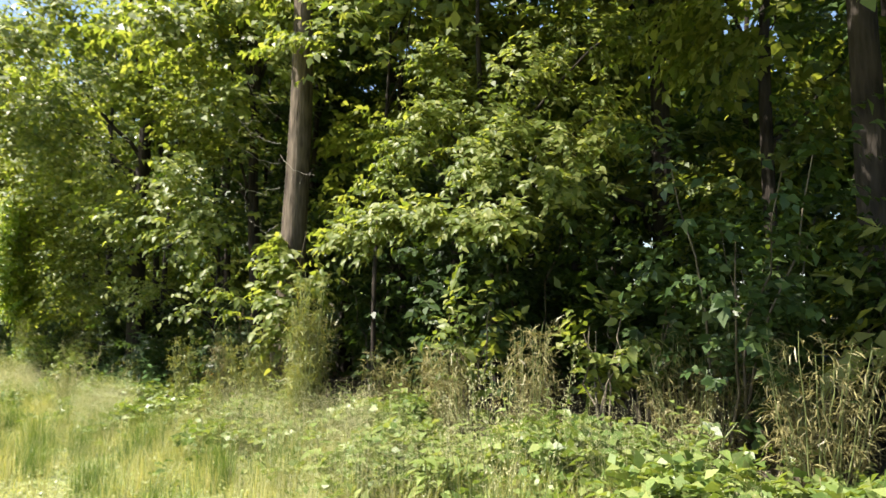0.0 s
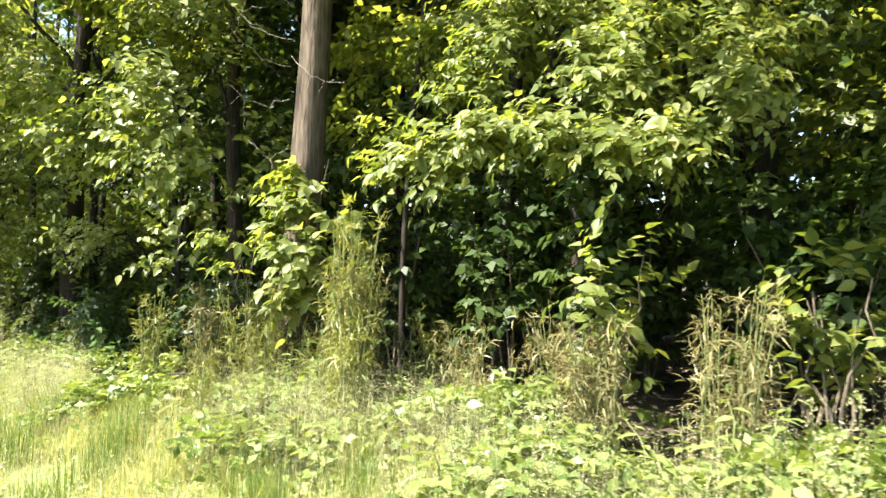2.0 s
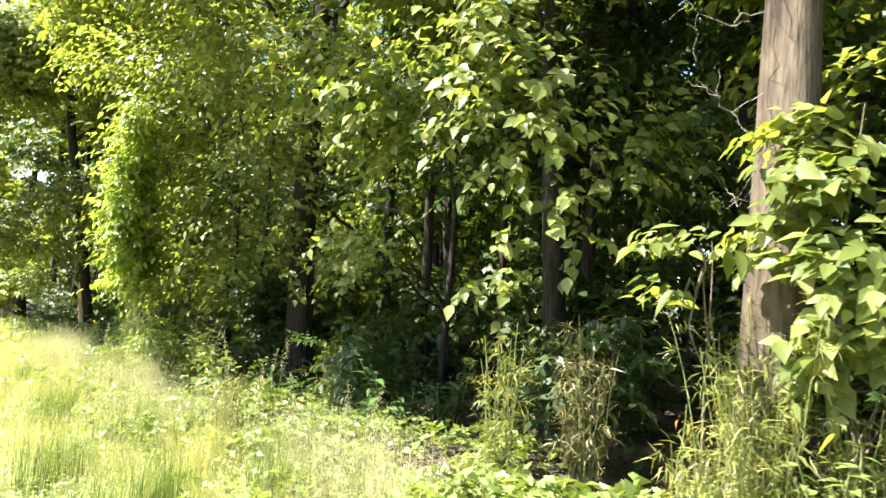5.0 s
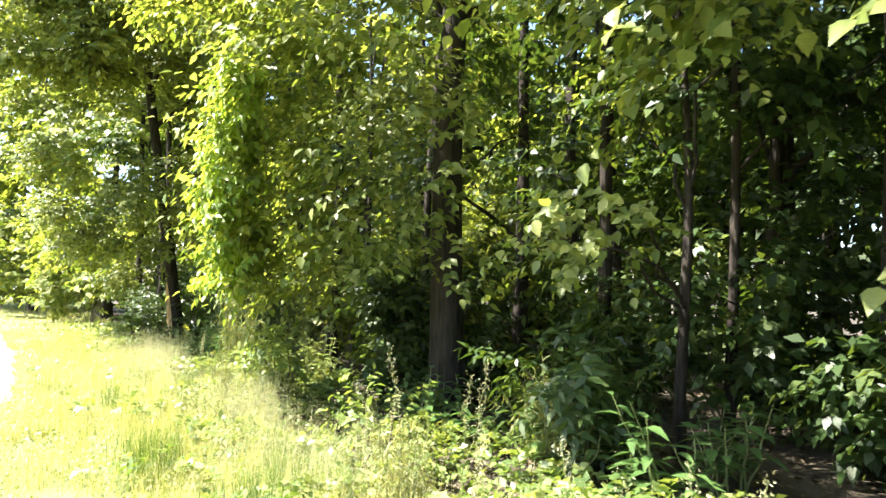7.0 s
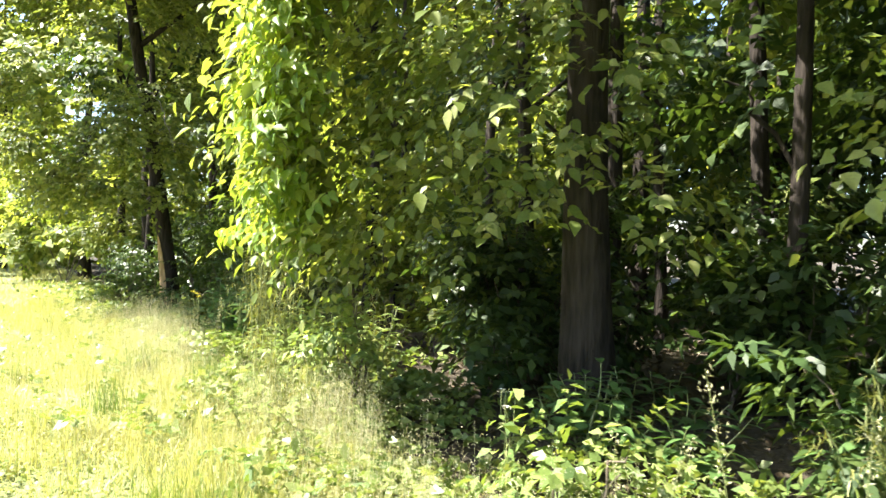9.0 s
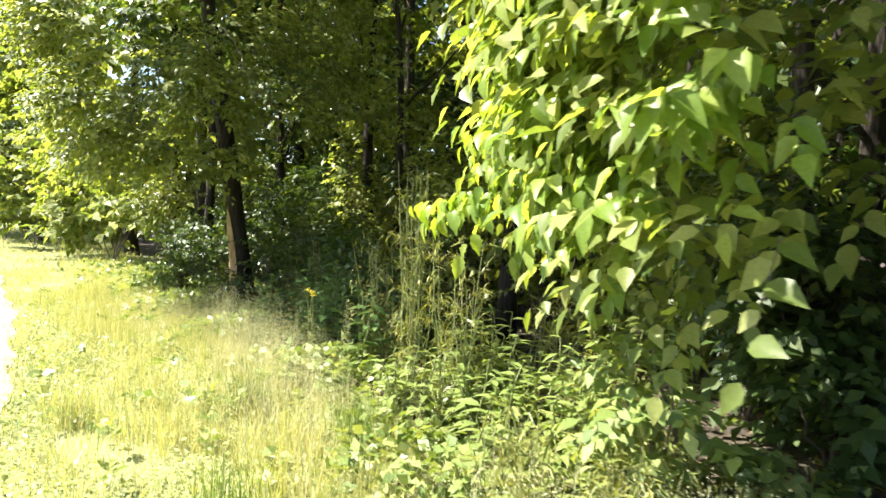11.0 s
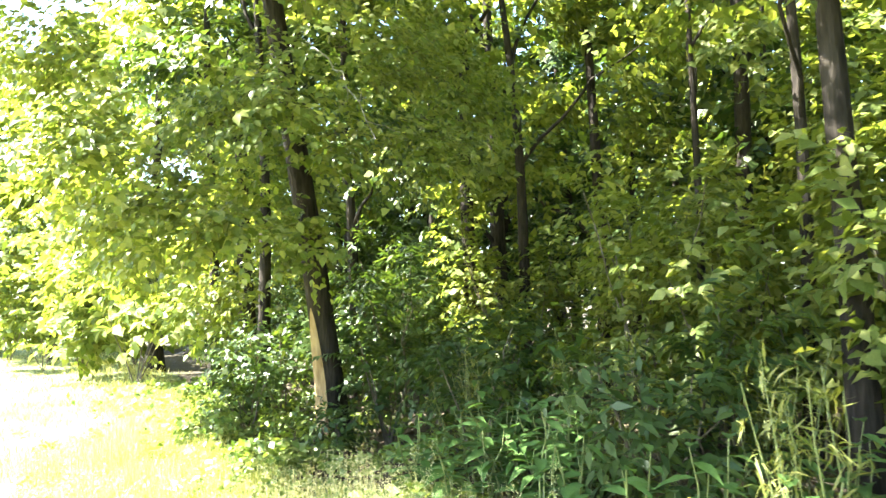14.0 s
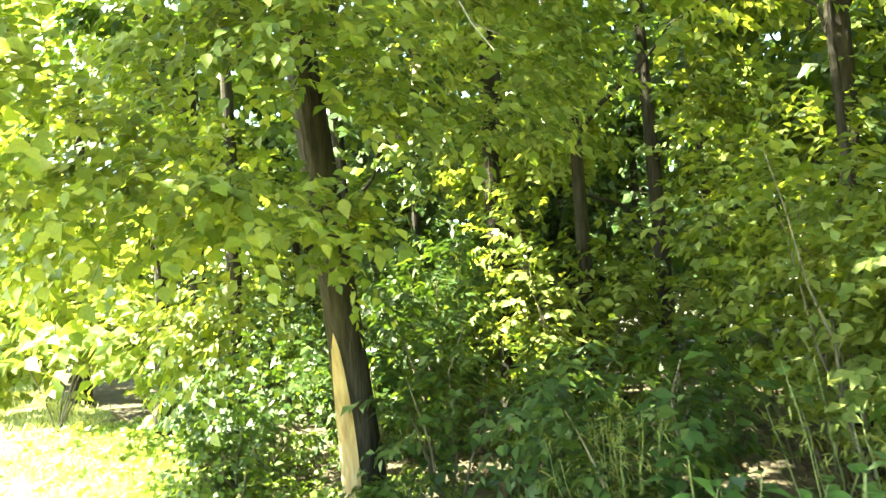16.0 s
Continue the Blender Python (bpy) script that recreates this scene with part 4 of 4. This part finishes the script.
# ---- ground cover and grass ----
def ground_cover():
    """Low leafy weeds between the meadow and the wood."""
    rng = np.random.default_rng(61)
    h = Heap()
    for n, y0, y1, off, high, leaf in ((6400, 0, 15, 1.0, .40, .075), (5000, 15, 30, 1.3, .40, .085), (2200, 1, 9, .7, .52, .085)):
        y = rng.uniform(y0, y1, n)
        x = edge(y) + rng.normal(.35, .5, n) * off
        patch = np.clip(0.55 + 0.5 * np.sin(x * 3.1 + np.sin(y * 2.3)) * np.cos(y * 2.9), 0.15, 1)
        top = high * patch * rng.uniform(.4, 1.1, n)
        O = np.stack([x, y, lie(x, y) + top * .6], -1)
        O = O[patch ** 1.4 > rng.random(n) * .8]
        n = len(O)
        a = rng.random(n) * 2 * math.pi
        P, D, N = sprays(rng, O, np.stack([np.cos(a), np.sin(a), .5 + .5 * rng.random(n)], -1), .14, 7, .2)
        L = leaf * rng.uniform(.5, 1.2, len(P))
        leaves(h, P, D, N, L, L * .66)
    tagged(h.build("ground_weeds", WEED), "low leafy weeds and vines along the wood's edge", "weeds", kind="stuff")
    h = Heap()
    n = 16000
    y = rng.uniform(-2, 32, n)
    x = edge(y) + .5 + rng.random(n) * 6
    P = np.stack([x, y, lie(x, y) + .01 + .02 * rng.random(n)], -1)
    L = rng.uniform(.04, .09, n)
    leaves(h, P, rng.normal(0, 1, (n, 3)) * [1, 1, .25], np.array([0, 0, 1.0]) + rng.normal(0, .35, (n, 3)), L, L * .6)
    tagged(h.build("fallen_leaves", FALLEN), "dry brown fallen leaves under the wood", "fallen leaves", kind="stuff")


ground_cover()


def blades(h, rng, x, y, high, width, curl=0.45):
    """Curved grass blades."""
    n = len(x)
    a = rng.random(n) * 2 * math.pi
    b = rng.random(n) * 2 * math.pi
    base = np.stack([x, y, lie(x, y) - .01], -1)
    lean = np.stack([np.cos(a), np.sin(a), 0 * a], -1) * (high * curl * rng.random(n))[:, None]
    s = np.stack([np.cos(b), np.sin(b), 0 * b], -1) * (width * .5)[:, None]
    mid = base + lean * .3 + np.array([0, 0, 1.0]) * (high * .55)[:, None]
    tip = base + lean + np.array([0, 0, 1.0]) * high[:, None]
    o = np.arange(n)[:, None] * 5
    h.add(np.stack([base - s, base + s, mid + s * .7, mid - s * .7, tip], 1), o + np.array([[0, 1, 2, 3]]), o + np.array([[3, 2, 4]]))


def meadow():
    rng = np.random.default_rng(62)
    h = Heap()
    for n, y0, y1, width in ((110000, .5, 16, .0045), (75000, 15, 30, .006), (36000, 28, 62, .016)):
        y = y0 + (y1 - y0) * rng.random(n)
        left = -4.2 - np.clip(y - 24, 0, 40) * .35
        right = edge(y) + .35 + .25 * rng.random(n)
        x = left + (right - left) * rng.random(n) ** .85
        a, b = track_side(y, -1), track_side(y, 1)
        worn = np.minimum(x - a, b - x)
        on = (worn > 0) & (rng.random(n) < .45 + worn * 2.2)
        tuft = .5 + .5 * np.sin(x * 5.3 + 2 * np.sin(y * 1.9)) * np.sin(y * 4.1 + x)
        high = (.04 + .09 * tuft) * rng.uniform(.5, 1.4, n) + .10 * np.clip(1 - np.abs(x - edge(y) + .5) / 1.2, 0, 1)
        high = np.where(worn > 0, np.minimum(high, .07), high)
        keep = ~on & (rng.random(n) < .35 + .75 * tuft)
        blades(h, rng, x[keep], y[keep], high[keep], np.full(keep.sum(), width) * rng.uniform(.6, 1.4, keep.sum()), 1.5)
    # coarse grass beyond the track
    n = 17000
    y, x = rng.uniform(-6, 50, n), -3.5 - 16 * rng.random(n) ** 1.4
    blades(h, rng, x, y, rng.uniform(.1, .3, n), np.full(n, .02), 1.2)
    # tall tufts
    for k in range(300):
        y0 = rng.uniform(1, 26)
        x0 = float(edge(y0)) - abs(rng.normal(0, 1.0)) - .05
        if x0 < float(track_side(y0, 1)) + .25:
            continue
        n = rng.integers(25, 70)
        blades(h, rng, x0 + rng.normal(0, .07, n), y0 + rng.normal(0, .07, n), rng.uniform(.2, .42, n), np.full(n, .0045), .5)
    tagged(h.build("grass", GRASS), "sunlit yellow-green meadow grass in uneven tufts", "grass", kind="stuff")
    # small leaves among the grass
    h = Heap()
    n = 73000
    y = rng.uniform(1, 26, n)
    x = np.maximum(track_side(y, 1), -.6) + (edge(y) + .2 - np.maximum(track_side(y, 1), -.6)) * rng.random(n)
    keep = np.sin(x * 2.2 + 1) * np.cos(y * 1.6 + np.sin(x * 2)) > -.8
    x, y = x[keep], y[keep]
    n = len(x)
    P = np.stack([x, y, lie(x, y) + rng.uniform(.01, .13, n) * (.5 + .5 * np.sin(x * 3 + y * 2) ** 2)], -1)
    L = rng.uniform(.015, .042, n)
    leaves(h, P, rng.normal(0, 1, (n, 3)) * [1, 1, .4], np.array([0, 0, 1.0]) + rng.normal(0, .4, (n, 3)), L, L * .7)
    tagged(h.build("clover", CLOVER), "small clover and weed leaves among the grass", "clover", kind="stuff")
    # seed heads: thin stems with hazy panicles
    h = Heap()
    n = 11500
    y = rng.uniform(1.5, 21, n)
    band = np.where(rng.random(n) < .55, np.abs(rng.normal(0, .45, n)), np.abs(rng.normal(0, 1.3, n)))
    x = edge(y) - band + .12
    keep = (x > track_side(y, 1) + .1) & (.5 + .5 * np.sin(y * 1.7 + 2 + 1.5 * np.sin(x * 2)) * np.cos(x * 1.9 + y * .6) > rng.random(n) * .8 + .1)
    x, y = x[keep], y[keep]
    n = len(x)
    high = rng.uniform(.28, .62, n)
    a = rng.random(n) * 2 * math.pi
    base = np.stack([x, y, lie(x, y)], -1)
    lean = np.stack([np.cos(a), np.sin(a), 0 * a], -1) * (high * .28 * rng.random(n))[:, None]
    top = base + lean + np.array([0, 0, 1.0]) * high[:, None]
    s = np.stack([-np.sin(a), np.cos(a), 0 * a], -1) * .0007
    o = np.arange(n)[:, None] * 4
    h.add(np.stack([base - s, base + s, top + s * .5, top - s * .5], 1), o + np.array([[0, 1, 2, 3]]))
    m = 20
    f = 1 - .42 * rng.random((n, m, 1))
    P = base[:, None] * (1 - f) + top[:, None] * f + rng.normal(0, .034, (n, m, 3)) * (1.5 - f)[..., :] * 2
    P = P.reshape(-1, 3)
    leaves(h, P, rng.normal(0, .9, (len(P), 3)) + [0, 0, .3], rng.normal(0, 1, (len(P), 3)), .0105, .0028)
    tagged(h.build("grass_seed_heads", STRAW), "pale straw-coloured hazy grass seed heads", "grass", kind="stuff")


meadow()


def rush_tuft(seed, x, y, high, n):
    rng = np.random.default_rng(seed)
    h = Heap()
    blades(h, rng, x + rng.normal(0, .075, n), y + rng.normal(0, .075, n), high * rng.uniform(.55, 1.05, n), np.full(n, .005), .3)
    tagged(h.build("grass_tuft", RUSH), "upright tuft of dark green grass blades in the meadow", "grass", "grass tufts", "")


for k, (x, y, high) in enumerate([(1.93, 8.82, .42), (1.31, 9.35, .38), (1.15, 10.26, .36), (1.55, 8.14, .40), (1.07, 7.56, .34), (1.8, 10.13, .36), (0.87, 8.57, .32), (1.96, 7.32, .38), (1.32, 6.55, .34), (2.07, 5.51, .36), (1.45, 5.14, .32), (1.2, 12.2, .34), (.9, 13.6, .3), (1.5, 16.9, .36), (1.1, 17.8, .32), (.7, 16.2, .3)]):
    rush_tuft(1700 + k, x, y, high * 1.25, 150)
rng = np.random.default_rng(64)
for k in range(30):
    y = rng.uniform(2.6, 14)
    rush_tuft(1730 + k, float(edge(y)) - rng.uniform(.1, 1.5), y, rng.uniform(.28, .5), 90)


# ---- the hanging branch's near leaves, one by one ----
def lobed_leaf(name, seed):
    """A toothed, pointed leaf with a raised fold and a drooping tip, 1 m long, along +y."""
    rng = np.random.default_rng(seed)
    outline = [(0, 0), (.12, .08), (.26, .2), (.24, .32), (.33, .44), (.22, .54), (.2, .67), (.09, .82), (0, 1)]
    v, rib = [], []
    for x, y in outline:
        v.append((x + (rng.normal(0, .012) if x else 0), y, .35 * x - .42 * y * y))
    n = len(outline)
    for x, y in outline[1:-1]:
        v.append((-x + rng.normal(0, .012), y, .35 * x - .42 * y * y))
    for x, y in outline[1:-1]:
        v.append((0, y * .96, -.42 * y * y))
    L, M = n, n + n - 2
    faces4, faces3 = [], [[0, 1, M], [0, M, L], [n - 2, n - 1, M + n - 3], [M + n - 3, n - 1, L + n - 3]]
    for i in range(n - 3):
        faces4 += [[i + 1, i + 2, M + i + 1, M + i], [M + i, M + i + 1, L + i + 1, L + i]]
    ob = mesh_object(name, np.array(v), [np.array(faces3), np.array(faces4)], MAPLE_SINGLE)
    me = ob.data
    bpy.data.objects.remove(ob)
    return me


LEAF_MESHES = [lobed_leaf("near_leaf", s) for s in range(4)]
rng = np.random.default_rng(90)
SHEET = np.array([-.7, -.25, .67])
h = Heap()
for k in range(46):
    a, cz = radians(rng.uniform(138, 180)), rng.uniform(1.0, 3.0)
    r = 2.14 - .1 * (cz - 2) ** 2
    O, way = clump(rng, (3.68 + r * math.cos(a), 14.4 + r * math.sin(a), cz), (.24, .24, .2), 16, (3.4, 14.4, cz + .2), .4)
    P, D, N = sprays(rng, O, way, .24, 6, .7)
    L = rng.uniform(.075, .12, len(P))
    leaves(h, P, D, N * .8 + np.array([-.5, -.1, .4]), L, L * .55, .24, rich=True, droop=.25)
# An outer skin of brighter leaves, with the sunlight put into their tint.
settle(h.build("hanging_foliage", SUNLIT_LEAF, label="pale sunlit leaves of the hanging branch"), dark)
placed = 0
for cx, cy, cz, sx, sy, sz, n in ((1.66, 15.68, .98, .16, .16, .16, 60), (1.72, 15.6, 1.35, .2, .2, .2, 80), (1.9, 15.75, 1.15, .22, .2, .2, 60), (1.78, 15.55, 1.75, .2, .2, .16, 45), (2.05, 15.75, 1.5, .24, .24, .22, 50), (1.8, 15.3, 1.5, .2, .2, .3, 34)):
    O, way = clump(rng, (cx, cy, cz), (sx, sy, sz), n // 5 + 1, (3.0, 14.6, 1.6), .4)
    P, D, N = sprays(rng, O, way, .22, 5, .8)
    P = P - 0.6 * ((P - [1.77, 15.6, 1.4]) @ SHEET)[:, None] * SHEET   # the spray spreads in one sloping layer
    N = N * .8 + np.array([-.5, -.2, .4]) + rng.normal(0, .25, N.shape)
    D[:, 2] -= .35
    for p, d, up in zip(P[:n], D[:n], N[:n]):
        ob = new("leaf", LEAF_MESHES[placed % 4])
        yv = Vector(d).normalized()
        xv = yv.cross(Vector(up)).normalized()
        zv = xv.cross(yv)
        s = rng.uniform(.062, .1)
        m = Matrix((xv, yv, zv)).transposed().to_4x4()
        ob.matrix_basis = Matrix.Translation(p) @ m @ Matrix.Scale(s, 4)
        settle(ob, dark)
        placed += 1
